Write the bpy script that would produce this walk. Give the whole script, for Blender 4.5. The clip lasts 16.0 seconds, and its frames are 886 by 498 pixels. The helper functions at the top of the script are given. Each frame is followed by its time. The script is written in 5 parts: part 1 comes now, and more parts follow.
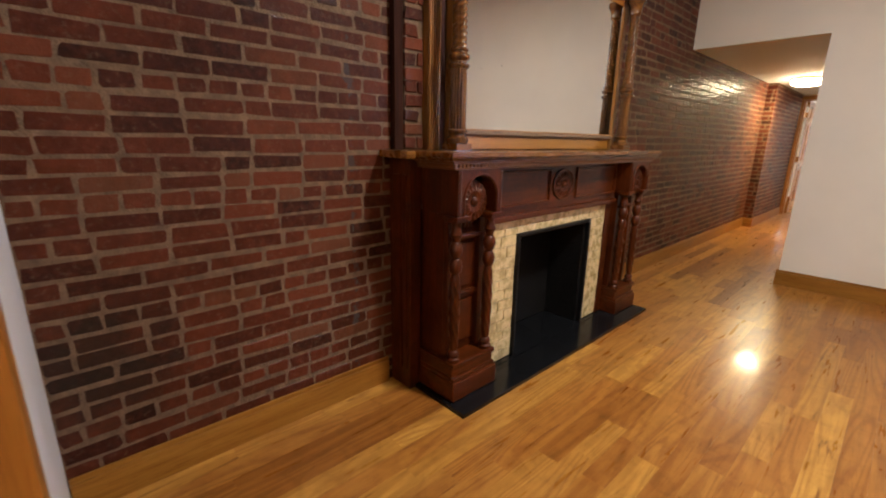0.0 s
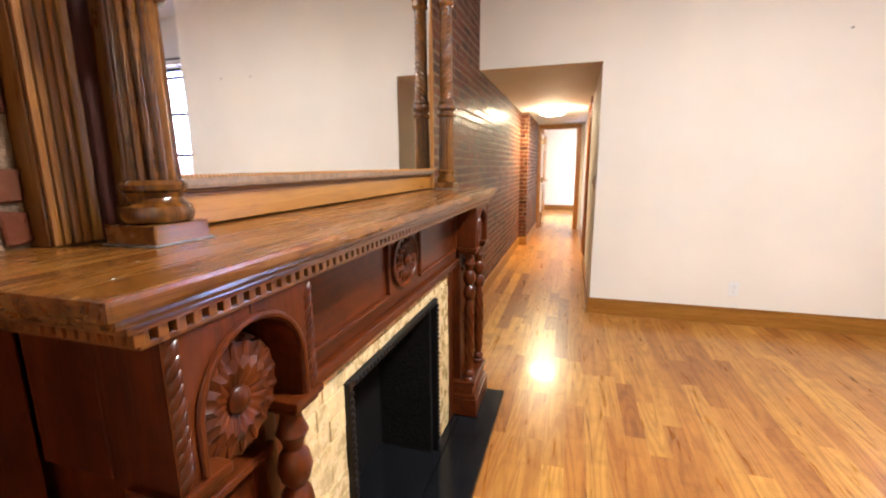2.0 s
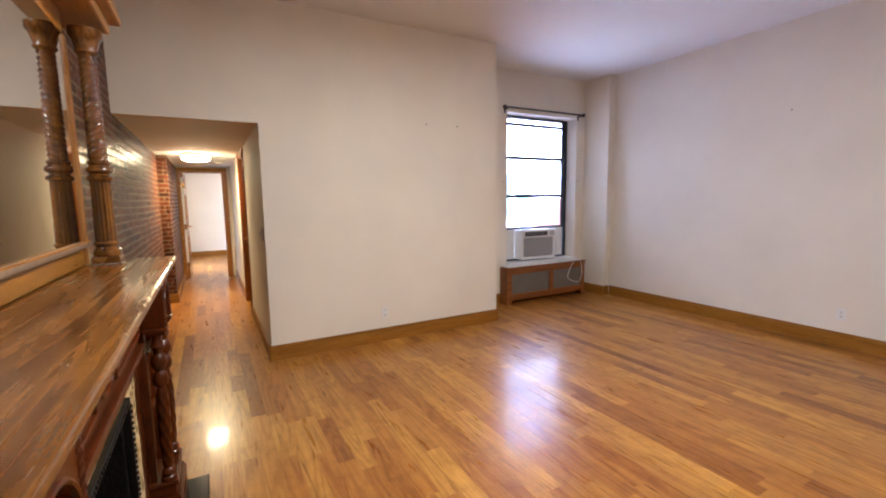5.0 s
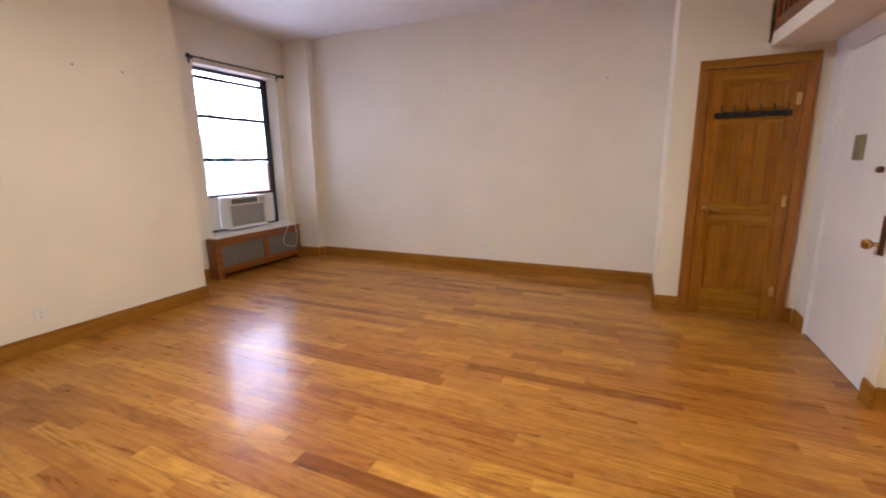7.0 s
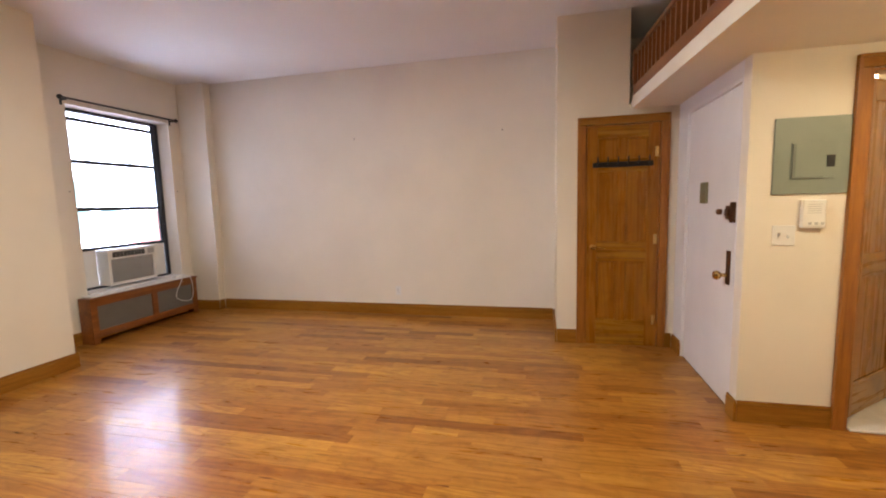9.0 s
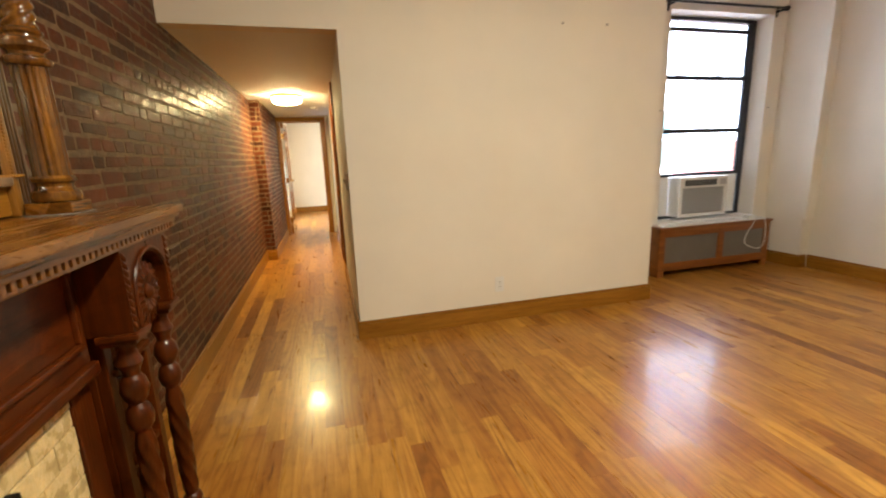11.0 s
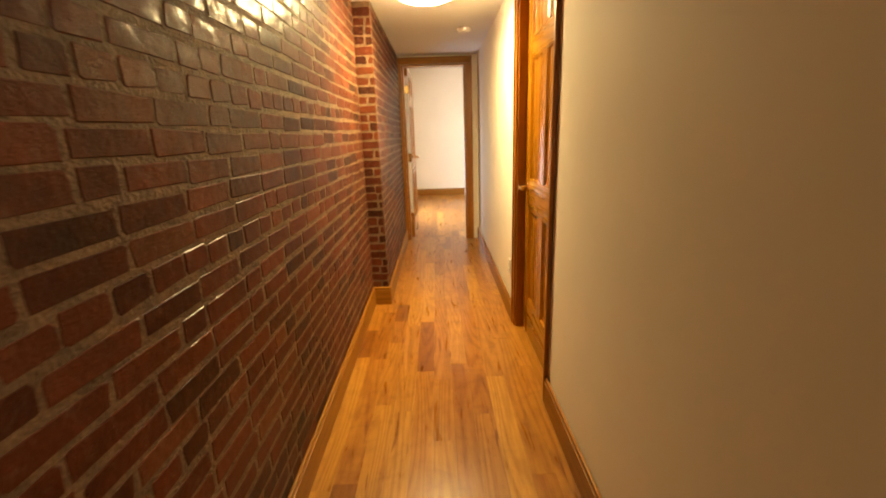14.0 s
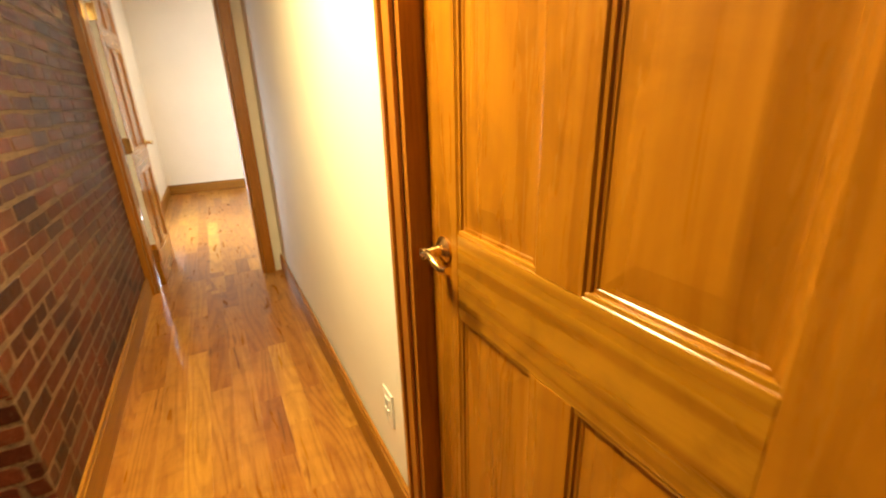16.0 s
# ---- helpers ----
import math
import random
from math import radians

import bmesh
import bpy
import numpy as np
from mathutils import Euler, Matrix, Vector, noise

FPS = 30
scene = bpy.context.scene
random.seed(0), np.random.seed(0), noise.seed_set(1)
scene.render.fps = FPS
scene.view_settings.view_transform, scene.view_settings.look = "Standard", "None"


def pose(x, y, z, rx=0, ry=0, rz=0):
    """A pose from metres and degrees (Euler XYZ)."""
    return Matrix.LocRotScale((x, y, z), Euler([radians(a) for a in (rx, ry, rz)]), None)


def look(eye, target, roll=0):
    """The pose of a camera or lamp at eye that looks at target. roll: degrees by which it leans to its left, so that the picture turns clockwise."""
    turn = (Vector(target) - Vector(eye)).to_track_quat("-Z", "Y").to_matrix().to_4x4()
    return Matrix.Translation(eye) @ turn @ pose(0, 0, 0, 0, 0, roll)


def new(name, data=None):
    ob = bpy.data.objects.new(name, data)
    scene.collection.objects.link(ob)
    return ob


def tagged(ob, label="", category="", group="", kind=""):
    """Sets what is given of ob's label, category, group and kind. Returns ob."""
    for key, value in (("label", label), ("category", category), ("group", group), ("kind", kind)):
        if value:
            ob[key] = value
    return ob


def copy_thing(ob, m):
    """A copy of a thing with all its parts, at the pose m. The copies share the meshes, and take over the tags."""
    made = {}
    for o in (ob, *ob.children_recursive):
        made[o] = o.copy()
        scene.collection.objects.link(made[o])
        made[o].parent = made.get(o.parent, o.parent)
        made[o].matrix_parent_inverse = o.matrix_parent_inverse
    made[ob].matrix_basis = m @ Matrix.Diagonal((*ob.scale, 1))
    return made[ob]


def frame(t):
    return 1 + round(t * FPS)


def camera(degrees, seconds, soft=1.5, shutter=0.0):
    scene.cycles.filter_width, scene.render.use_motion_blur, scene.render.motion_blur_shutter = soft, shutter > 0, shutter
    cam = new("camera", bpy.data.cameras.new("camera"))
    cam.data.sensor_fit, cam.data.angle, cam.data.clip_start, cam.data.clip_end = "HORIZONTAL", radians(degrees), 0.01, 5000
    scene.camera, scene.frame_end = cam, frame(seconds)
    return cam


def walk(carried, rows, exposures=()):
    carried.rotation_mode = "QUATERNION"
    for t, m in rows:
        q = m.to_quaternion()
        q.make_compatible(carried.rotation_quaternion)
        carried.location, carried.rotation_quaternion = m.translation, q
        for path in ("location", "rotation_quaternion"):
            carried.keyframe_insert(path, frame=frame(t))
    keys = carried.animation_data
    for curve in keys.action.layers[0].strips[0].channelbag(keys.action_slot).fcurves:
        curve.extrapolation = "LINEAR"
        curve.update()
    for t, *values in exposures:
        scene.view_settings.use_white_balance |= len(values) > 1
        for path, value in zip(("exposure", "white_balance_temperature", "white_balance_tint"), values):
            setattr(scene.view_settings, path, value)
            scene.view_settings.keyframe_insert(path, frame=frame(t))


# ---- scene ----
cam = camera(92.2, 16.0, soft=2.0, shutter=0.2)
PATH = [
    (0, (1.595, -4.608, 1.178), (0.177, -3.288, 0.682), 1.1),
    (0.5, (1.418, -4.314, 1.192), (0.055, -2.94, 0.689), 3.5),
    (1, (1.166, -4.054, 1.217), (0.086, -2.447, 0.716), 3.2),
    (1.5, (0.966, -3.834, 1.223), (0.116, -2.078, 0.783), 0.8),
    (2, (0.791, -3.718, 1.243), (0.223, -1.838, 0.862), -0.5),
    (2.5, (0.651, -3.715, 1.268), (0.512, -1.766, 0.845), -1.0),
    (3, (0.568, -3.776, 1.297), (0.648, -1.806, 0.96), 1.3),
    (3.5, (0.518, -3.821, 1.354), (0.885, -1.88, 1.039), -0.3),
    (3.7, (0.494, -3.797, 1.385), (0.987, -1.878, 1.115), -0.4),
    (6, (0.612, -3.952, 1.357), (1.951, -2.500, 1.046), -1.3),
    (6.5, (0.512, -3.917, 1.327), (2.124, -2.794, 0.952), -1.0),
    (7, (0.522, -4.011, 1.356), (2.304, -3.198, 0.953), -0.9),
    (7.5, (0.529, -4.083, 1.357), (2.397, -3.484, 0.966), -1.1),
    (8, (0.543, -4.126, 1.358), (2.445, -3.639, 0.973), -1.4),
    (8.5, (0.557, -4.142, 1.386), (2.48, -3.667, 1.105), -1.6),
    (9, (0.546, -4.111, 1.392), (2.478, -3.645, 1.171), -1.6),
    (9.5, (0.627, -3.982, 1.365), (2.482, -3.296, 1.064), -2.0),
    (10, (0.808, -3.693, 1.242), (2.293, -2.379, 0.977), -1.4),
    (10.2, (0.824, -3.575, 1.233), (2.069, -2.042, 0.92), -1.0),
    (12.3, (0.807, -1.525, 1.213), (0.802, 0.421, 0.753), -0.5),
    (12.5, (0.769, -1.338, 1.198), (0.71, 0.598, 0.699), 0.2),
    (13, (0.656, -0.846, 1.198), (0.535, 1.097, 0.741), -1.0),
    (13.5, (0.576, -0.398, 1.225), (0.534, 1.54, 0.735), -1.5),
    (14, (0.507, 0.060, 1.209), (0.52, 1.991, 0.689), -1.9),
    (14.5, (0.482, 0.532, 1.214), (0.654, 2.443, 0.646), -2.1),
    (15, (0.518, 0.989, 1.178), (0.904, 2.859, 0.582), -2.3),
    (15.5, (0.602, 1.407, 1.182), (1.178, 3.192, 0.487), -1.8),
    (16, (0.642, 1.800, 1.190), (1.521, 3.467, 0.520), -1.7),
]
EXPOSURES = [
    (0, -0.05, 5600, 8), (0.5, 0.3, 5450, 8), (1, 0.7, 5300, 8), (1.5, 0.92, 5250, 8), (2, 0.87, 5250, 8), (2.5, 0.68, 5200, 9),
    (3, 0.53, 5150, 9), (3.5, 0.36, 5100, 8), (6, 0.02, 5750, 8), (7, -0.02, 6000, 8), (8, 0.05, 6150, 7), (9, 0.05, 6350, 6),
    (10.2, 0.05, 6550, 1), (12.3, 0.25, 6700, -6), (13, 0.1, 6800, -5), (13.5, -0.05, 7300, 6), (14, 0.0, 7350, 7), (15, 0.25, 7050, 3), (16, 0.12, 6800, 1)]
walk(cam, [(t, look(eye, target, roll)) for t, eye, target, roll in PATH], EXPOSURES)

# ---- world, large lights ----
world = bpy.data.worlds.new("sky")
scene.world = world
world.use_nodes = True
wn = world.node_tree.nodes
sky = wn.new("ShaderNodeTexSky")
sky.sky_type = "NISHITA"
sky.sun_disc = False
sky.sun_elevation = radians(35)
sky.sun_rotation = radians(200)
world.node_tree.links.new(sky.outputs["Color"], wn["Background"].inputs["Color"])
wn["Background"].inputs["Strength"].default_value = 0.15


def area(name, m, sx, sy, watts, colour, shape="RECTANGLE"):
    d = bpy.data.lights.new(name, "AREA")
    d.shape, d.size, d.size_y, d.energy, d.color = shape, sx, sy, watts, colour
    ob = new(name, d)
    ob.matrix_world = m
    return ob


HALL_LAMP = (0.475, 2.72, 2.03)
# assumed source, always out of view, added to light the main room
ROOM_FILL = (1.85, -2.7, 3.02)
LOFT_LAMP = (2.4, -5.9, 2.17)
WARM = (1.0, 0.77, 0.37)
area("hall_lamp_light", pose(HALL_LAMP[0], HALL_LAMP[1], 1.925), 0.24, 0.24, 38, WARM, "DISK")
area("room_fill_light", pose(ROOM_FILL[0], ROOM_FILL[1], 2.90), 0.36, 0.36, 90, (1.0, 0.88, 0.73), "DISK")
area("loft_lamp_light", pose(LOFT_LAMP[0], LOFT_LAMP[1], 2.06), 0.3, 0.3, 6.5, (1.0, 0.80, 0.50), "DISK")
# no lamp is known in the far room; this one is added to brighten it
area("far_room_fill_light", pose(1.6, 7.0, 2.38), 0.4, 0.4, 26, (1.0, 0.88, 0.78), "DISK")
area("far_window_light", pose(0.0, 6.55, 0.75, 0, -90, 0), 1.0, 1.0, 75, (0.80, 0.85, 1.0))

# ---- helpers for building ----


def box(bm, x0, x1, y0, y1, z0, z1, bev=0.0):
    vs = [bm.verts.new((x, y, z)) for z in (z0, z1) for y in (y0, y1) for x in (x0, x1)]
    fs = [bm.faces.new([vs[i] for i in q]) for q in ((0, 2, 3, 1), (4, 5, 7, 6), (0, 1, 5, 4), (2, 6, 7, 3), (0, 4, 6, 2), (1, 3, 7, 5))]
    if bev > 0:
        es = list({e for f in fs for e in f.edges})
        bmesh.ops.bevel(bm, geom=es, offset=bev, segments=2, affect="EDGES", profile=0.6)
    return bm


def boxes(*rows, bev=0.0):
    bm = bmesh.new()
    for r in rows:
        box(bm, *r, bev=bev)
    return bm


def lathe(bm, cx, cy, prof, seg=24, shape=None):
    """Turned piece about a vertical axis; prof: (radius, height); shape(angle, height) scales the radius."""
    rings = []
    for r, z in prof:
        ring = []
        for i in range(seg):
            a = 2 * math.pi * i / seg
            k = r * (shape(a, z) if shape else 1)
            ring.append(bm.verts.new((cx + k * math.cos(a), cy + k * math.sin(a), z)))
        rings.append(ring)
    for a, b in zip(rings, rings[1:]):
        for i in range(seg):
            bm.faces.new((a[i], a[(i + 1) % seg], b[(i + 1) % seg], b[i]))
    bm.faces.new(rings[0][::-1])
    bm.faces.new(rings[-1])
    return bm


def turned(bm, axis_m, prof, seg=20):
    """Turned piece about the z axis of the pose axis_m."""
    old = set(bm.verts)
    lathe(bm, 0, 0, prof, seg)
    for v in bm.verts:
        if v not in old:
            v.co = axis_m @ v.co
    return bm


def tube(bm, pts, r, seg=8):
    rings = []
    pts = [Vector(p) for p in pts]
    for i, p in enumerate(pts):
        d = (pts[min(i + 1, len(pts) - 1)] - pts[max(i - 1, 0)]).normalized()
        u = d.orthogonal().normalized() if i == 0 else (u - d * u.dot(d)).normalized()
        w = d.cross(u)
        rings.append([bm.verts.new(p + r * (u * math.cos(2 * math.pi * k / seg) + w * math.sin(2 * math.pi * k / seg))) for k in range(seg)])
    for a, b in zip(rings, rings[1:]):
        for k in range(seg):
            bm.faces.new((a[k], a[(k + 1) % seg], b[(k + 1) % seg], b[k]))
    bm.faces.new(rings[0][::-1])
    bm.faces.new(rings[-1])
    return bm


def mesh_of(name, bm, material, smooth=False):
    bmesh.ops.recalc_face_normals(bm, faces=bm.faces)
    me = bpy.data.meshes.new(name)
    bm.to_mesh(me)
    bm.free()
    me.materials.append(material)
    if smooth:
        me.polygons.foreach_set("use_smooth", [True] * len(me.polygons))
        me.set_sharp_from_angle(angle=radians(38))
    return me


def part(name, bm, material, parent=None, label="", smooth=False):
    ob = new(name, mesh_of(name, bm, material, smooth))
    if parent:
        ob.parent = parent
    if label:
        tagged(ob, label)
    return ob


def thing(name, label, category, group="", kind="", m=None):
    ob = new(name)
    ob.empty_display_size = 0.1
    if m:
        ob.matrix_world = m
    return tagged(ob, label, category, group, kind)


def structure(name, bm, material, label="", category=""):
    return tagged(part(name, bm, material), label, category, "", "structure")


# ---- materials ----


def tree(name):
    m = bpy.data.materials.new(name)
    m.use_nodes = True
    t = m.node_tree
    return m, t, t.nodes["Principled BSDF"]


def node(t, kind, **inputs):
    n = t.nodes.new(kind)
    for k, v in inputs.items():
        n.inputs[k.replace("_", " ")].default_value = v
    return n


def ramp(t, fac, stops):
    r = t.nodes.new("ShaderNodeValToRGB")
    el = r.color_ramp.elements
    while len(el) < len(stops):
        el.new(0.5)
    for e, (p, c) in zip(el, stops):
        e.position, e.color = p, (*c, 1)
    t.links.new(fac, r.inputs["Fac"])
    return r.outputs["Color"]


def coords(t, scale):
    tc = t.nodes.new("ShaderNodeTexCoord")
    mp = t.nodes.new("ShaderNodeMapping")
    mp.inputs["Scale"].default_value = scale
    t.links.new(tc.outputs["Object"], mp.inputs["Vector"])
    return mp.outputs["Vector"]


def noise_tex(t, vec, scale, detail=4.0, rough=0.55, distort=0.0):
    n = node(t, "ShaderNodeTexNoise", Scale=scale, Detail=detail, Roughness=rough, Distortion=distort)
    t.links.new(vec, n.inputs["Vector"])
    return n.outputs["Fac"]


def mixc(t, fac, a, b, kind="MIX"):
    m = t.nodes.new("ShaderNodeMix")
    m.data_type, m.blend_type = "RGBA", kind
    for sock, v in ((m.inputs["Factor"], fac), (m.inputs["A"], a), (m.inputs["B"], b)):
        if isinstance(v, (int, float)):
            sock.default_value = v
        elif isinstance(v, tuple):
            sock.default_value = (*v, 1)
        else:
            t.links.new(v, sock)
    return m.outputs["Result"]


def maths(t, op, a, b=0.0, c=0.0):
    m = t.nodes.new("ShaderNodeMath")
    m.operation = op
    for sock, v in zip(m.inputs, (a, b, c)):
        if isinstance(v, (int, float)):
            sock.default_value = v
        else:
            t.links.new(v, sock)
    return m.outputs["Value"]


def bump(t, p, height, strength, dist):
    b = node(t, "ShaderNodeBump", Strength=strength, Distance=dist)
    t.links.new(height, b.inputs["Height"])
    t.links.new(b.outputs["Normal"], p.inputs["Normal"])


def plain(name, colour, rough=0.5, metal=0.0, vary=0.12, scale=6.0, bumped=0.15, fine=180.0, coat=0.0, dist=0.002, spec=0.5):
    """A surface of one colour with stains at a large scale and grain at a small one."""
    m, t, p = tree(name)
    v = coords(t, (1, 1, 1))
    big, small = noise_tex(t, v, scale, 5.0), noise_tex(t, v, fine, 2.0)
    dark = tuple(c * (1 - vary) for c in colour)
    light = tuple(min(1.0, c * (1 + vary * 0.5)) for c in colour)
    t.links.new(ramp(t, big, ((0.3, dark), (0.7, light))), p.inputs["Base Color"])
    p.inputs["Metallic"].default_value = metal
    p.inputs["Specular IOR Level"].default_value = spec
    r = maths(t, "MULTIPLY_ADD", big, 0.16, rough - 0.08)
    t.links.new(r, p.inputs["Roughness"])
    p.inputs["Coat Weight"].default_value = coat
    p.inputs["Coat Roughness"].default_value = 0.12
    bump(t, p, small, bumped, dist)
    return m


def wood(name, dark, mid, light, axis="z", rough=0.32, coat=0.3, per="", fine=1.0, bumped=0.15, pores=0.6, figure=0.0, spec=0.5, clear=0.10, length=2.2, blotch=0.0, patch=9.0, wave=0.0):
    """Grained wood; axis: the way the grain runs; per: 'object' or 'island' to vary piece by piece; blotch: uneven stain; wave: uneven surface."""
    m, t, p = tree(name)
    long, across = length * fine, 34.0 * fine
    sc = {"x": (long, across, across), "y": (across, long, across), "z": (across, across, long)}[axis]
    v = coords(t, sc)
    rnd = None
    if per:
        if per == "object":
            o = t.nodes.new("ShaderNodeObjectInfo")
            rnd = o.outputs["Random"]
        else:
            o = t.nodes.new("ShaderNodeNewGeometry")
            rnd = o.outputs["Random Per Island"]
        off = t.nodes.new("ShaderNodeVectorMath")
        off.operation = "ADD"
        comb = t.nodes.new("ShaderNodeCombineXYZ")
        for i in range(3):
            t.links.new(maths(t, "MULTIPLY", rnd, 91.0 + 37 * i), comb.inputs[i])
        t.links.new(v, off.inputs[0])
        t.links.new(comb.outputs[0], off.inputs[1])
        v = off.outputs[0]
    grain = noise_tex(t, v, 1.0, 5.0, 0.6, 0.9)
    rings = noise_tex(t, v, 0.28, 3.0, 0.5, 2.2)
    col = ramp(t, grain, ((0.28, dark), (0.5, mid), (0.72, light)))
    col = mixc(t, maths(t, "MULTIPLY", rings, 0.55), col, ramp(t, rings, ((0.35, dark), (0.6, light))))
    pore = noise_tex(t, v, 4.6, 3.0, 0.7, 0.4)
    col = mixc(t, pores, col, mixc(t, 1.0, col, ramp(t, pore, ((0.36, (0.70, 0.62, 0.55)), (0.48, (1, 1, 1)))), "MULTIPLY"))
    if figure:
        # contour lines of a slow noise give the arched figure of plain-sawn boards
        slow = noise_tex(t, v, 0.20, 1.0, 0.4, 0.3)
        arch = maths(t, "MULTIPLY_ADD", maths(t, "SINE", maths(t, "MULTIPLY", slow, 85.0)), 0.5, 0.5)
        col = mixc(t, figure, col, mixc(t, 1.0, col, ramp(t, arch, ((0.10, (0.66, 0.55, 0.46)), (0.45, (1.0, 1.0, 1.0)), (0.9, (1.10, 1.12, 1.12)))), "MULTIPLY"))
    if rnd:
        tint = ramp(t, rnd, ((0.0, (0.54, 0.41, 0.33)), (0.07, (0.70, 0.59, 0.49)), (0.22, (0.90, 0.82, 0.72)), (0.55, (1, 1, 1)), (0.82, (1.12, 1.20, 1.14)), (1.0, (1.32, 1.50, 1.44))))
        col = mixc(t, 1.0, col, tint, "MULTIPLY")
        knots = ramp(t, noise_tex(t, v, 0.75, 2.0, 0.5, 1.2), ((0.66, (1, 1, 1)), (0.76, (0.42, 0.30, 0.22))))
        col = mixc(t, 1.0, col, knots, "MULTIPLY")
    flat = t.nodes.new("ShaderNodeNewGeometry").outputs["Position"]
    if blotch:
        worn = noise_tex(t, flat, patch, 5.0, 0.62, 0.8)
        col = mixc(t, blotch, col, mixc(t, 1.0, col, ramp(t, worn, ((0.30, (0.42, 0.36, 0.30)), (0.48, (0.95, 0.93, 0.92)), (0.70, (1.22, 1.24, 1.20)))), "MULTIPLY"))
    t.links.new(col, p.inputs["Base Color"])
    t.links.new(maths(t, "MULTIPLY_ADD", grain, 0.18, rough - 0.09), p.inputs["Roughness"])
    p.inputs["Coat Weight"].default_value = coat
    p.inputs["Coat Roughness"].default_value = clear
    p.inputs["Specular IOR Level"].default_value = spec
    if wave:
        b = node(t, "ShaderNodeBump", Strength=wave, Distance=0.004)
        t.links.new(maths(t, "MULTIPLY_ADD", grain, 0.03, noise_tex(t, flat, 11.0, 3.0, 0.5)), b.inputs["Height"])
        t.links.new(b.outputs["Normal"], p.inputs["Normal"])
        t.links.new(b.outputs["Normal"], p.inputs["Coat Normal"])
    else:
        bump(t, p, grain, bumped, 0.0012)
    return m


def brick_material(name, per):
    m, t, p = tree(name)
    if per == "object":
        rnd = t.nodes.new("ShaderNodeObjectInfo").outputs["Random"]
    else:
        rnd = t.nodes.new("ShaderNodeNewGeometry").outputs["Random Per Island"]
    geo = t.nodes.new("ShaderNodeNewGeometry")
    pos = geo.outputs["Position"]
    base = ramp(t, rnd, ((0.0, (0.0230, 0.0090, 0.0065)), (0.12, (0.0480, 0.0125, 0.0075)), (0.32, (0.0940, 0.0212, 0.0100)), (0.68, (0.1280, 0.0292, 0.0125)), (0.90, (0.1780, 0.0450, 0.0180)), (1.0, (0.1700, 0.0640, 0.0290))))
    blot = noise_tex(t, pos, 26.0, 5.0, 0.65)
    base = mixc(t, maths(t, "MULTIPLY", blot, 0.75), base, ramp(t, blot, ((0.35, (0.026, 0.0085, 0.0058)), (0.65, (0.120, 0.031, 0.0145)))))
    grit = noise_tex(t, pos, 240.0, 3.0, 0.6)
    lime = ramp(t, noise_tex(t, pos, 48.0, 6.0, 0.75), ((0.55, (0, 0, 0)), (0.70, (1, 1, 1))))
    base = mixc(t, maths(t, "MULTIPLY", lime, 0.42), base, (0.17, 0.112, 0.066))
    soot = ramp(t, noise_tex(t, pos, 1.7, 5.0, 0.7), ((0.38, (0.55, 0.55, 0.55)), (0.58, (1, 1, 1))))
    base = mixc(t, 1.0, base, soot, "MULTIPLY")
    # grey run of old cement down the wall beside the mantel
    xyz = t.nodes.new("ShaderNodeSeparateXYZ")
    t.links.new(pos, xyz.inputs[0])
    d = maths(t, "ABSOLUTE", maths(t, "ADD", xyz.outputs["Y"], 3.66))
    run = maths(t, "LESS_THAN", maths(t, "MULTIPLY_ADD", noise_tex(t, pos, 13.0, 5.0, 0.7), 0.22, d), 0.108)
    base = mixc(t, maths(t, "MULTIPLY", run, 0.7), base, (0.055, 0.050, 0.046))
    # old soot stain low on the wall near its end
    dy = maths(t, "ADD", xyz.outputs["Y"], 4.58)
    dz = maths(t, "ADD", xyz.outputs["Z"], -0.48)
    far = maths(t, "SQRT", maths(t, "ADD", maths(t, "MULTIPLY", dy, dy), maths(t, "MULTIPLY", dz, dz)))
    stain = ramp(t, maths(t, "MULTIPLY_ADD", noise_tex(t, pos, 7.0, 5.0, 0.7), 0.5, far), ((0.34, (1, 1, 1)), (0.52, (0, 0, 0))))
    base = mixc(t, maths(t, "MULTIPLY", stain, 0.75), base, (0.020, 0.015, 0.011))
    t.links.new(base, p.inputs["Base Color"])
    t.links.new(maths(t, "MULTIPLY_ADD", blot, 0.5, 0.36), p.inputs["Roughness"])
    p.inputs["Specular IOR Level"].default_value = 0.06
    p.inputs["Coat Weight"].default_value = 0.25
    p.inputs["Coat Roughness"].default_value = 0.22
    hsum = maths(t, "ADD", maths(t, "MULTIPLY", blot, 1.0), maths(t, "MULTIPLY", grit, 0.25))
    bump(t, p, hsum, 0.9, 0.007)
    b = node(t, "ShaderNodeBump", Strength=0.75, Distance=0.008)
    t.links.new(noise_tex(t, pos, 17.0, 3.0, 0.5), b.inputs["Height"])
    t.links.new(b.outputs["Normal"], p.inputs["Coat Normal"])
    return m


def glass_material(name, rough=0.0, tint=(1, 1, 1)):
    m, t, p = tree(name)
    p.inputs["Base Color"].default_value = (*tint, 1)
    p.inputs["Roughness"].default_value = rough
    p.inputs["Transmission Weight"].default_value = 1.0
    p.inputs["IOR"].default_value = 1.05
    return m


def glow(name, colour, strength):
    m, t, p = tree(name)
    p.inputs["Base Color"].default_value = (0.8, 0.8, 0.78, 1)
    p.inputs["Emission Color"].default_value = (*colour, 1)
    p.inputs["Emission Strength"].default_value = strength
    return m


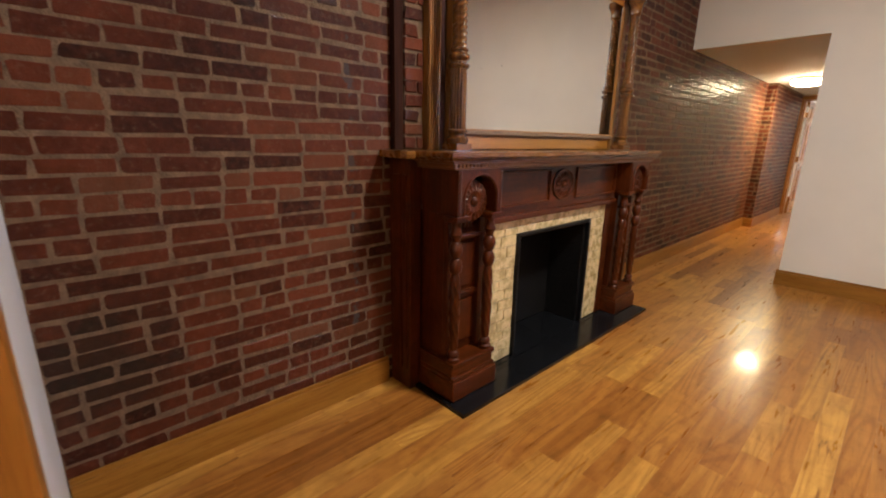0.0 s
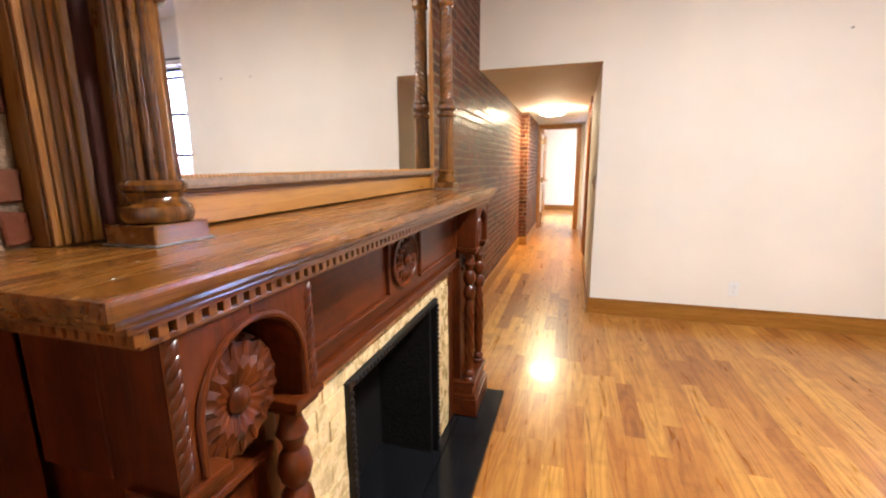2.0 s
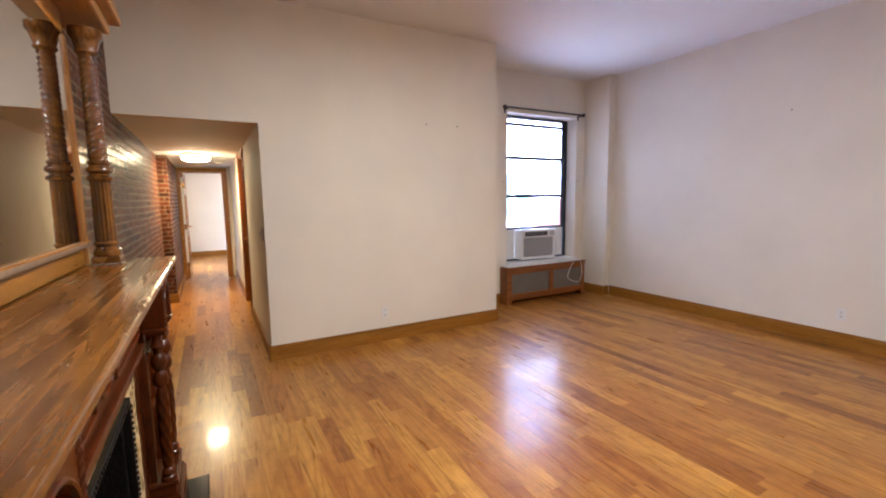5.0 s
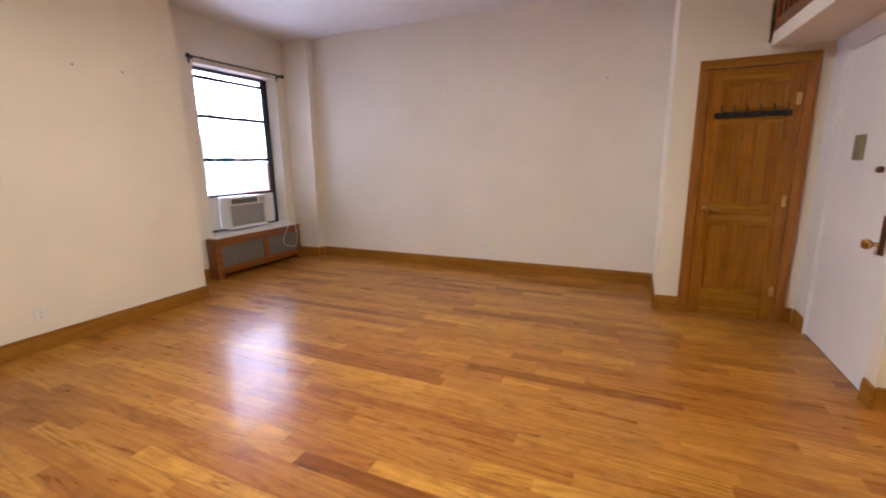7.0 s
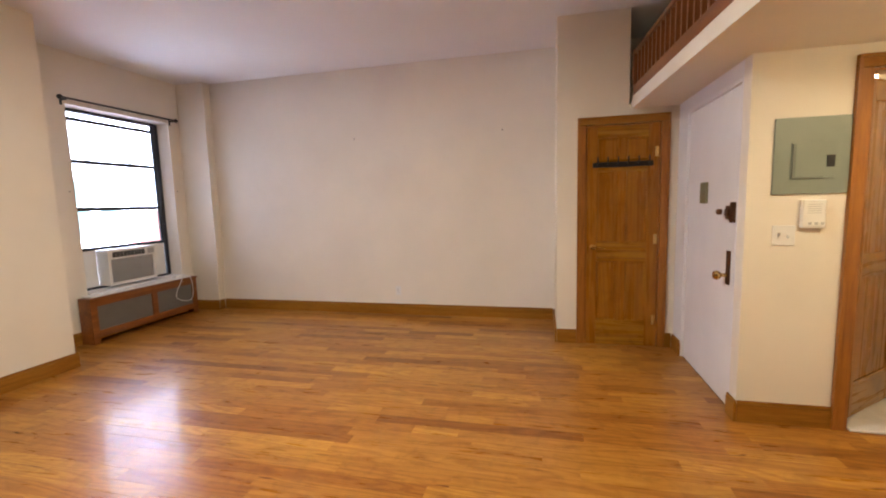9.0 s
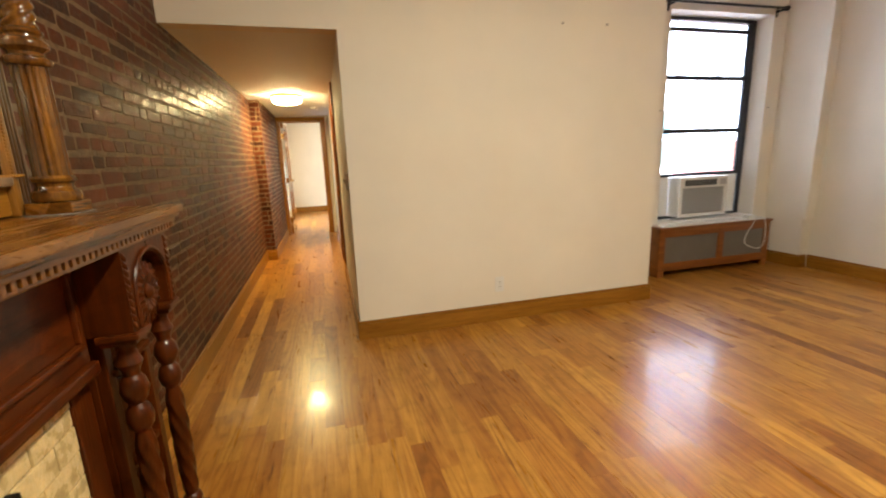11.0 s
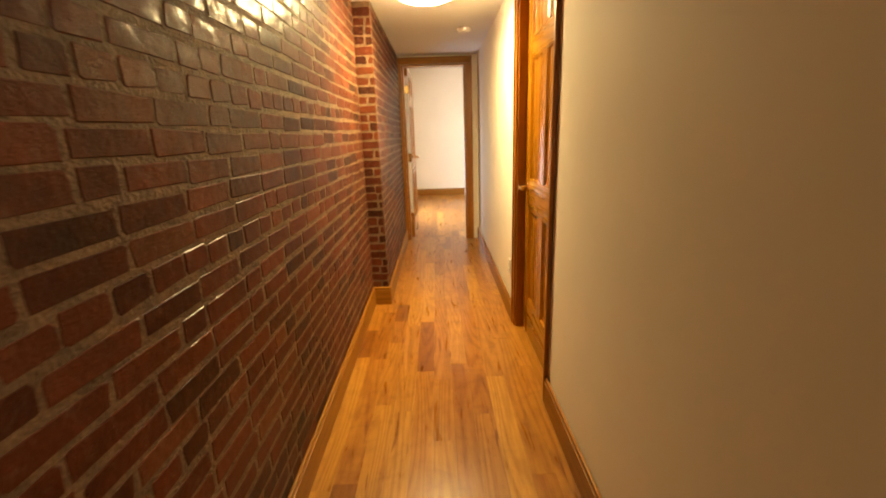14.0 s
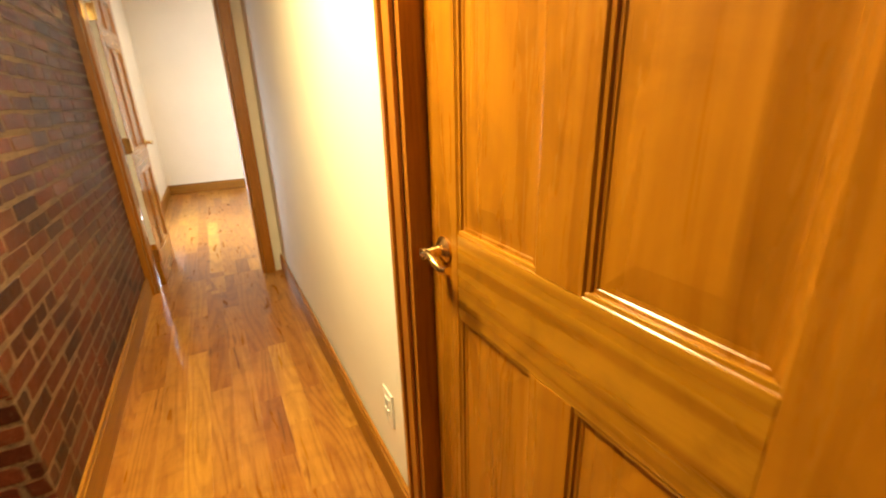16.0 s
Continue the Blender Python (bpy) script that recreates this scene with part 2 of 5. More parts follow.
WALL = plain("wall_paint", (0.79, 0.732, 0.635), 0.75, vary=0.06, scale=1.3, bumped=0.16, fine=90, spec=0.2)
CEIL = plain("ceiling_paint", (0.78, 0.77, 0.76), 0.7, vary=0.04, scale=1.0, bumped=0.1, fine=70)
WHITE = plain("white_gloss_paint", (0.78, 0.77, 0.77), 0.35, vary=0.05, scale=3, bumped=0.08, fine=60)
PLASTIC = plain("white_plastic", (0.76, 0.75, 0.72), 0.35, vary=0.03, bumped=0.02)
OAK_P = wood("oak_plank", (0.280, 0.113, 0.0185), (0.350, 0.150, 0.0265), (0.420, 0.194, 0.0395), "y", 0.30, 0.15, "object", pores=0.35, figure=0.45, spec=0.25, clear=0.055, length=3.0, blotch=0.34, patch=10.0, wave=0.29)
OAK_S = wood("oak_plank_far", (0.280, 0.113, 0.0185), (0.350, 0.150, 0.0265), (0.420, 0.194, 0.0395), "y", 0.30, 0.15, "island", pores=0.35, figure=0.45, spec=0.25, clear=0.055, length=3.0, blotch=0.34, patch=10.0, wave=0.29)
SUBFLOOR = plain("floor_gap", (0.07, 0.03, 0.012), 0.7)
TRIM_Y = wood("stained_trim_y", (0.20, 0.076, 0.008), (0.29, 0.122, 0.014), (0.37, 0.17, 0.023), "y", 0.45, 0.0, spec=0.25)
TRIM_X = wood("stained_trim_x", (0.20, 0.076, 0.008), (0.29, 0.122, 0.014), (0.37, 0.17, 0.023), "x", 0.45, 0.0, spec=0.25)
TRIM_Z = wood("stained_trim_z", (0.21, 0.070, 0.007), (0.31, 0.112, 0.012), (0.40, 0.155, 0.020), "z", 0.36, 0.2)
DOORW = wood("pine_door", (0.250, 0.090, 0.0055), (0.310, 0.119, 0.0078), (0.370, 0.152, 0.0115), "z", 0.28, 0.22, fine=0.6, pores=0.15, figure=0.25, spec=0.3, blotch=0.3, patch=6.0)
DOORW_Y = wood("pine_rail", (0.250, 0.102, 0.0065), (0.325, 0.142, 0.0098), (0.395, 0.184, 0.0160), "x", 0.28, 0.22, fine=0.6, pores=0.15, figure=0.6, spec=0.3, blotch=0.45, patch=9.0)
MAHOG = wood("mahogany", (0.030, 0.0062, 0.0010), (0.061, 0.0118, 0.0012), (0.104, 0.0205, 0.0020), "z", 0.34, 0.10, pores=0.5, bumped=0.7, spec=0.22, clear=0.12, blotch=0.8, patch=17.0)
MAHOG_Y = wood("mahogany_y", (0.030, 0.0062, 0.0010), (0.061, 0.0118, 0.0012), (0.104, 0.0205, 0.0020), "y", 0.34, 0.10, pores=0.5, bumped=0.7, spec=0.22, clear=0.12, blotch=0.8, patch=17.0)
SHELFW = wood("shelf_wood", (0.042, 0.0120, 0.0016), (0.135, 0.0455, 0.0050), (0.265, 0.108, 0.0125), "y", 0.27, 0.32, fine=0.7, figure=0.7, pores=0.9, bumped=0.5, clear=0.09, blotch=0.75, patch=12.0)
MOULDW = wood("worn_moulding", (0.060, 0.0165, 0.0025), (0.125, 0.0380, 0.0046), (0.205, 0.072, 0.0090), "y", 0.30, 0.35, pores=0.6, blotch=0.6, patch=25.0)
COLW = wood("column_wood", (0.016, 0.0045, 0.0010), (0.076, 0.0240, 0.0030), (0.220, 0.088, 0.0105), "z", 0.20, 0.30, bumped=0.7, spec=0.4, blotch=0.8, patch=38.0)
GOLDW = wood("golden_oak", (0.20, 0.075, 0.008), (0.32, 0.132, 0.015), (0.42, 0.19, 0.028), "y", 0.30, 0.4)
GOLDW_Z = wood("golden_oak_z", (0.10, 0.035, 0.005), (0.19, 0.073, 0.010), (0.29, 0.125, 0.020), "z", 0.30, 0.4)
PALEGOLD = wood("bare_gold_strip", (0.24, 0.11, 0.02), (0.36, 0.18, 0.035), (0.46, 0.25, 0.06), "z", 0.40, 0.2)
PURPLEW = wood("dark_stained_board", (0.042, 0.015, 0.012), (0.075, 0.027, 0.021), (0.105, 0.040, 0.030), "z", 0.45, 0.0, spec=0.25)
RADW = wood("cover_wood", (0.13, 0.038, 0.006), (0.22, 0.068, 0.011), (0.30, 0.105, 0.018), "x", 0.4, 0.2)
GAPSHADE = wood("gap_shade_dark", (0.014, 0.005, 0.003), (0.030, 0.010, 0.006), (0.05, 0.018, 0.010), "z", 0.8, 0.0, spec=0.08)
BRICK_P = brick_material("sealed_brick", "object")
BRICK_S = brick_material("sealed_brick_far", "island")
MORTAR = plain("mortar", (0.160, 0.098, 0.052), 0.75, vary=0.5, scale=22, bumped=0.7, fine=120, dist=0.008, spec=0.3)
SLATE = plain("black_slate", (0.008, 0.008, 0.009), 0.16, vary=0.4, scale=12, bumped=0.1, spec=0.35)
SOOT = plain("sooty_brick", (0.0065, 0.0055, 0.005), 0.85, vary=0.5, scale=30, bumped=0.6, fine=90, dist=0.006, spec=0.15)
IRON = plain("black_iron", (0.014, 0.013, 0.013), 0.4, metal=0.6, vary=0.3, bumped=0.3)
BLACK = plain("black_metal", (0.012, 0.012, 0.014), 0.45, vary=0.3)
BRASS = plain("brass", (0.72, 0.50, 0.20), 0.22, metal=1.0, vary=0.15)
BRONZE = plain("dark_bronze", (0.16, 0.075, 0.04), 0.4, metal=0.8, vary=0.3)
GREYPANEL = plain("grey_green_enamel", (0.22, 0.25, 0.21), 0.45, vary=0.06, bumped=0.05)
GRILLE = plain("grey_mesh", (0.17, 0.155, 0.135), 0.55, metal=0.2, vary=0.12, fine=400, bumped=0.5)
ACGREY = plain("ac_grey", (0.46, 0.46, 0.46), 0.5, vary=0.05, bumped=0.05)
ALUM = plain("window_black_paint", (0.018, 0.020, 0.028), 0.4, vary=0.3)
MARBLE = plain("white_marble", (0.74, 0.73, 0.71), 0.2, vary=0.12, scale=8)
TILE = plain("mottled_cream_tile", (0.66, 0.50, 0.24), 0.28, vary=0.35, scale=24, bumped=0.7, fine=55, coat=0.4, dist=0.006)
GLASS = glass_material("window_glass")
m_, t_, p_ = tree("mirror")
p_.inputs["Base Color"].default_value = (0.88, 0.89, 0.88, 1)
p_.inputs["Metallic"].default_value = 1.0
p_.inputs["Roughness"].default_value = 0.02
MIRROR = m_
LAMPGLASS = glow("lamp_glass", (1.0, 0.74, 0.40), 85.0)
FILLGLASS = glow("room_fill_glass", (1.0, 0.90, 0.76), 50.0)
SIDEGLASS = glow("side_lamp_glass", (1.0, 0.76, 0.44), 40.0)


def glow_backdrop(name, colour, strength):
    """Distance outside the window; its own emission stands in for daylight."""
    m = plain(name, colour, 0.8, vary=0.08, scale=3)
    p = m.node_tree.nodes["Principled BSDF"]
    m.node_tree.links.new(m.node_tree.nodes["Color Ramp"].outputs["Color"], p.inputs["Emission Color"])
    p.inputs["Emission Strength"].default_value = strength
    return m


GLOW_WALL = glow_backdrop("glowing_pale_wall", (0.69, 0.72, 1.0), 12.0)
GLOW_BRICK = glow_backdrop("glowing_red_brick", (0.80, 0.42, 0.40), 1.9)

# ---- the plan ----
W = 0.975          # hall width
HC = 2.03          # hall ceiling
RC = 3.02          # room ceiling
BX = 3.38          # end of the partition
WY = 0.64          # window wall
EX = 5.53          # east wall
CX = 4.735         # closet wall
JY = -4.22         # jog beside the closet
EY = -5.25         # entry door wall
PX = 3.39          # panel wall
SY = -6.7          # closed side behind the entrance
DY = 5.02          # far doorway
STEP = 3.05        # the brick wall steps out here
SX = 0.115

structure("wall_brick_backing", boxes((-0.25, 0.0022, -4.72, STEP - 0.0023, 0, RC), (-0.25, SX + 0.0022, STEP - 0.0022, DY, 0, RC)), MORTAR, "tan mortar bed of the exposed brick wall", "wall")
WALLBRICK = bpy.data.objects["wall_brick_backing"]
structure("wall_partition", boxes((W, BX, 0, 0.11, 0, RC), (0, W, 0, 0.11, HC, RC), (BX - 0.11, BX, 0.11, WY, 0, RC)), WALL, "cream painted partition wall", "wall")
structure("wall_hall", boxes((W, W + 0.11, 0.11, 1.80, 0, HC), (W, W + 0.11, 2.59, DY, 0, HC), (W, W + 0.11, 1.80, 2.59, 1.99, HC)), WALL, "cream painted hall wall with a door opening", "wall")
structure("wall_hall_end", boxes((SX, 0.15, DY, DY + 0.12, 0, HC), (0.845, W + 0.11, DY, DY + 0.12, 0, HC), (0.15, 0.845, DY, DY + 0.12, 1.945, HC)), WALL, "cream painted wall round the far doorway", "wall")
structure("wall_window", boxes((BX, 4.012, WY, WY + 0.28, 0, RC), (5.24, EX, WY, WY + 0.28, 0, RC), (4.012, 5.24, WY, WY + 0.28, 2.49, RC), (4.012, 5.24, WY, WY + 0.28, 0, 0.50)), WALL, "cream painted wall with a deep window opening", "wall")
structure("wall_east", boxes((EX, EX + 0.12, SY, WY + 0.28, 0, RC)), WALL, "cream painted long wall", "wall")
structure("wall_chase", boxes((5.425, EX, 0.25, WY, 0, 0.505), (5.41, EX, 0.22, WY, 0.505, RC)), WALL, "cream boxed pipe chase in the corner", "wall")
structure("wall_jog", boxes((CX + 0.1, EX, JY - 0.1, JY, 0, RC)), WALL, "cream painted short return wall", "wall")
structure("wall_closet", boxes((CX, CX + 0.1, -4.47, JY, 0, 2.2), (CX, CX + 0.1, EY, -5.11, 0, 2.199), (CX, CX + 0.1, -5.11, -4.47, 2.045, 2.199), (CX, CX + 0.1, -4.84, JY, 2.2, RC)), WALL, "cream painted wall round the closet door", "wall")
structure("wall_entry", boxes((PX + 0.1, 3.50, EY - 0.12, EY, 0, 2.2), (4.50, CX + 0.1, EY - 0.12, EY, 0, 2.2), (3.50, 4.50, EY - 0.12, EY, 2.07, 2.2)), WHITE, "white painted wall round the entry door", "wall")
structure("wall_panel", boxes((PX, PX + 0.1, -5.81, EY, 0, 2.2), (PX, PX + 0.1, SY, -6.51, 0, 2.2), (PX, PX + 0.1, -6.51, -5.81, 2.045, 2.2)), WALL, "cream painted wall with the electrical panel", "wall")
structure("wall_south", boxes((-0.25, EX, SY - 0.12, SY, 0, RC)), WALL, "cream painted wall behind the entrance", "wall")
structure("wall_stub", boxes((-0.006, 0.72, -4.81, -4.705, 0, RC)), WHITE, "white painted stub wall at the end of the brick", "wall")
structure("wall_kitchen_west", boxes((-0.25, 0, SY, -4.81, 0, RC)), WALL, "cream painted side wall", "wall")
structure("wall_closet_back", boxes((5.40, EX, EY - 0.12, JY - 0.1, 0, 2.2)), WALL, "plain closet back wall", "wall")
structure("ceiling_room", boxes((-0.25, EX + 0.12, SY - 0.12, WY + 0.28, RC, RC + 0.1)), CEIL, "white painted room ceiling", "ceiling")
structure("ceiling_hall", boxes((0, W + 0.11, 0.112, DY + 0.12, HC, HC + 0.1)), CEIL, "white painted low hall ceiling", "ceiling")
LOFT = 2.17        # underside of the loft, whose front edge runs slightly askew
bm = bmesh.new()
plan = ((0.0, SY), (CX + 0.8, SY), (CX + 0.8, -4.90), (CX - 0.001, -4.90), (CX - 0.001, -4.862), (0.0, -5.094))
low = [bm.verts.new((x, y, LOFT)) for x, y in plan]
high = [bm.verts.new((x, y, 2.27)) for x, y in plan]
for k in range(len(plan)):
    bm.faces.new((low[k], low[(k + 1) % len(plan)], high[(k + 1) % len(plan)], high[k]))
bm.faces.new(low[::-1])
bm.faces.new(high)
structure("ceiling_loft_underside", bm, WALL, "cream underside and edge of the sleeping loft", "ceiling")
structure("floor_base", boxes((-0.25, EX + 0.12, SY - 0.12, WY + 0.28, -0.12, -0.012), (-1.2, 3.0, WY + 0.281, 9.2, -0.12, -0.012)), SUBFLOOR, "dark subfloor seen in the plank joints", "floor")
structure("wall_far_room", boxes((-0.08, 3.0, 8.85, 8.97, 0, 2.5), (-0.08, 0.03, DY + 0.12, 6.0, 0, 2.5), (-0.08, 0.03, 7.1, 8.85, 0, 2.5), (-0.08, 0.03, 6.0, 7.1, 0, 0.22), (-0.08, 0.03, 6.0, 7.1, 1.28, 2.5), (2.75, 2.87, DY + 0.12, 8.85, 0, 2.5), (W + 0.11, 2.87, DY, DY + 0.12, 0, 2.5), (0, W + 0.11, DY, DY + 0.12, HC + 0.1, 2.5)), WALL, "white painted walls of the far room", "wall")
structure("ceiling_far_room", boxes((-0.08, 3.0, DY, 8.97, 2.5, 2.6)), CEIL, "white painted ceiling of the far room", "ceiling")
structure("closet_void", boxes((W + 0.11, 1.9, 1.6, 1.7, 0, HC), (W + 0.11, 1.9, 2.65, 2.75, 0, HC), (1.9, 2.0, 1.6, 2.75, 0, HC)), WALL, "plain walls behind the hall door", "wall")


# ---- baseboards and casings ----
def baseboard(name, segs):
    bm = bmesh.new()
    for x0, x1, y0, y1 in segs:
        box(bm, x0, x1, y0, y1, 0, 0.112, 0.002)
        inset = 0.006
        dx, dy = (inset, 0) if (x1 - x0) < (y1 - y0) else (0, inset)
        box(bm, x0 + dx * 0.5, x1 - dx * 0.5, y0 + dy * 0.5, y1 - dy * 0.5, 0.113, 0.133, 0.004)
    long_y = abs(segs[0][3] - segs[0][2]) > abs(segs[0][1] - segs[0][0])
    structure(name, bm, TRIM_Y if long_y else TRIM_X, "stained oak baseboard with a moulded top", "baseboard")


B = 0.018
baseboard("baseboard_brick", [(0.001, B, -4.70, -3.49)])
baseboard("baseboard_brick_hall", [(0.001, B, -1.48, STEP - 0.03)])
baseboard("baseboard_step", [(0.001, SX + B, STEP - B - 0.012, STEP - 0.001)])
baseboard("baseboard_brick_end", [(SX + 0.001, SX + B, STEP + 0.002, DY - 0.02)])
baseboard("baseboard_hall", [(W - B, W - 0.001, 0.02, 1.764)])
baseboard("baseboard_hall_end", [(W - B, W - 0.001, 2.64, DY - 0.02)])
baseboard("baseboard_partition", [(W - B, BX + B, -B, -0.001)])
baseboard("baseboard_return", [(BX + 0.001, BX + B, 0.001, WY - B - 0.002)])
baseboard("baseboard_window", [(BX + B + 0.002, 5.405, WY - B, WY - 0.001)])
baseboard("baseboard_chase", [(5.425 - B, 5.404, 0.25 - B, WY - B - 0.002)])
baseboard("baseboard_chase_front", [(5.425 + 0.002, EX - B - 0.002, 0.25 - B, 0.249)])
baseboard("baseboard_east", [(EX - B, EX - 0.001, JY + B + 0.002, 0.25 - B - 0.002)])
baseboard("baseboard_jog", [(CX - B, EX - B - 0.002, JY + 0.001, JY + B)])
baseboard("baseboard_closet", [(CX - B, CX - 0.001, -4.402, JY - 0.001)])
baseboard("baseboard_closet_side", [(CX - B, CX - 0.001, EY + B + 0.002, -5.175)])
baseboard("baseboard_entry", [(4.505, CX - B - 0.002, EY + 0.001, EY + B)])
baseboard("baseboard_entry_return", [(PX - B, 3.495, EY + 0.001, EY + B)])
baseboard("baseboard_panel", [(PX - B, PX - 0.001, -5.738, EY - 0.001)])
baseboard("baseboard_far_room", [(0.03, 2.74, 8.85 - B, 8.849)])
baseboard("baseboard_far_room_side", [(0.031, 0.03 + B, DY + 0.14, 8.82)])


def casing(name, axis, face, sign, a0, a1, top, width=0.07, depth=0.022, jamb=0.11, widths=None, label="stained oak door casing"):
    """Casing and jamb lining of an opening a0..a1 in a wall; axis: the way the wall runs; sign: the side it faces."""
    root = thing(name, label, "door casing", kind="structure")

    def bx(u0, u1, v0, v1, z0, z1):
        v0, v1 = min(v0, v1), max(v0, v1)
        return (u0, u1, v0, v1, z0, z1) if axis == "x" else (v0, v1, u0, u1, z0, z1)

    f0, f1, f2 = face + sign * 0.001, face + sign * depth, face + sign * (depth + 0.008)
    w0, w1 = widths or (width, width)
    for u0, u1, edge in ((a0 - w0, a0, a0 - w0), (a1, a1 + w1, a1 + w1 - 0.018)):
        bm = bmesh.new()
        box(bm, *bx(u0, u1, f0, f1, 0, top), bev=0.003)
        box(bm, *bx(edge, edge + 0.018, f1 - sign * 0.002, f2, 0, top + 0.05), bev=0.003)
        part("casing_side", bm, TRIM_Z, root)
    bm = bmesh.new()
    box(bm, *bx(a0 - w0, a1 + w1, f0, f1, top + 0.001, top + width), bev=0.003)
    box(bm, *bx(a0 - w0, a1 + w1, f1 - sign * 0.002, f2, top + width - 0.018, top + width), bev=0.003)
    part("casing_head", bm, TRIM_X if axis == "x" else TRIM_Y, root)
    j0, j1 = face - sign * 0.0, face - sign * jamb
    bm = bmesh.new()
    box(bm, *bx(a0 + 0.0005, a0 + 0.018, j0, j1, 0, top))
    box(bm, *bx(a1 - 0.018, a1 - 0.0005, j0, j1, 0, top))
    box(bm, *bx(a0 + 0.018, a1 - 0.018, j0, j1, top - 0.018, top - 0.001))
    part("jamb", bm, TRIM_Z, root)
    return root


casing("door_casing_hall", "y", W, -1, 1.80, 2.59, 1.985, widths=(0.034, 0.052), depth=0.012)
casing("door_casing_far", "x", DY, -1, 0.152, 0.843, 1.942, jamb=0.12)
casing("door_casing_closet", "y", CX, -1, -5.108, -4.472, 2.04, jamb=0.1)
casing("door_casing_bath", "y", PX, -1, -6.51, -5.81, 2.04, jamb=0.1)


# ---- doors ----
def panel_field(bm, x0, x1, z0, z1, y, s):
    """A raised panel: a sunk margin that slopes up to a flat field."""
    rects = ((0.0, 0.001), (0.003, 0.004), (0.008, 0.005), (0.010, 0.009), (0.015, 0.0095), (0.017, 0.0115), (0.024, 0.0118), (0.060, 0.0088), (0.064, 0.0084))
    loops = []
    for inset, sunk in rects:
        yy = y - s * sunk
        loops.append([bm.verts.new(c) for c in ((x0 + inset, yy, z0 + inset), (x1 - inset, yy, z0 + inset), (x1 - inset, yy, z1 - inset), (x0 + inset, yy, z1 - inset))])
    for a, b in zip(loops, loops[1:]):
        for i in range(4):
            bm.faces.new((a[i], a[(i + 1) % 4], b[(i + 1) % 4], b[i]))
    bm.faces.new(loops[-1])


def panel_door(name, w, h, label, m, t=0.035):
    """Six-panel pine door; its hinge edge is the local z axis, it fills x 0..w, y 0..t."""
    root = thing(name, label, "door", kind="structure", m=m)
    st = 0.10 * w / 0.7
    mun = 0.085 * w / 0.7
    k = h / 2.03
    rows = ((0.235 * k, 0.80 * k), (0.975 * k, 1.63 * k), (1.735 * k, h - 0.105))
    for x0 in (0, w - st):
        part("stile", boxes((x0, x0 + st, 0, t, 0, h), bev=0.002), DOORW, root)
    zs = [0] + [z for r in rows for z in r] + [h]
    for z0, z1 in zip(zs[::2], zs[1::2]):
        part("rail", boxes((st, w - st, 0.0005, t - 0.0005, z0, z1), bev=0.002), DOORW_Y, root)
    for z0, z1 in rows:
        part("muntin", boxes((w / 2 - mun / 2, w / 2 + mun / 2, 0.0005, t - 0.0005, z0, z1), bev=0.002), DOORW, root)
        for x0, x1 in ((st, w / 2 - mun / 2), (w / 2 + mun / 2, w - st)):
            bm = bmesh.new()
            panel_field(bm, x0, x1, z0, z1, 0.0, -1)
            panel_field(bm, x0, x1, z0, z1, t, 1)
            ob = part("panel", bm, DOORW, root)
            for zz in ((z0, 1), (z1, -1)):
                bm = boxes((x0, x1, 0.003, 0.011, min(zz[0], zz[0] + zz[1] * 0.009), max(zz[0], zz[0] + zz[1] * 0.009)), (x0, x1, t - 0.011, t - 0.003, min(zz[0], zz[0] + zz[1] * 0.009), max(zz[0], zz[0] + zz[1] * 0.009)), bev=0.002)
                part("panel_moulding", bm, DOORW_Y, ob)
    return root


def lever(root, x, y, z, s, way):
    """A brass lever handle on the face y, which looks to side s; the lever points to x side way."""
    bm = bmesh.new()
    turned(bm, Matrix.Translation((x, y, z)) @ pose(0, 0, 0, -90 * s, 0, 0), ((0.027, 0.0), (0.028, 0.004), (0.022, 0.009), (0.011, 0.014), (0.010, 0.042), (0.013, 0.046), (0.012, 0.052)), 20)
    h = part("door_handle", bm, BRASS, root, "polished brass lever handle", True)
    yy = y + s * 0.047
    bm = tube(bmesh.new(), [(x + way * d, yy + s * 0.004 * math.sin(d * 30), z + 0.007 * math.sin(d * 62)) for d in [i * 0.0075 for i in range(14)]], 0.0075, 10)
    part("lever", bm, BRASS, h, smooth=True)


def hinge(root, x, y, z):
    bm = boxes((x - 0.001, x + 0.030, y - 0.0015, y + 0.0015, z - 0.045, z + 0.045))
    lathe(bm, x, y, ((0.006, z - 0.047), (0.006, z + 0.047)), 10)
    part("hinge", bm, BRASS, root, "brass butt hinge")


# closet door: shut, faces west
d1 = panel_door("door_1", 0.60, 2.02, "six-panel stained pine closet door, shut", pose(CX + 0.03, -5.09, 0.002, 0, 0, 90))
lever(d1, 0.545, 0.035, 0.925, 1, -1)
for z in (0.25, 1.0, 1.78):
    hinge(d1, 0.0, 0.036, z)
# hall door: shut, faces west
d2 = panel_door("door_2", 0.750, 1.965, "six-panel stained pine hall door, shut", pose(W + 0.082, 1.820, 0.002, 0, 0, 90))
lever(d2, 0.692, 0.035, 0.90, 1, -1)
structure("threshold_hall", boxes((W + 0.0005, W + 0.109, 1.8195, 2.5705, -0.012, 0.001), bev=0.001), TRIM_Y, "oak saddle under the hall door", "threshold")
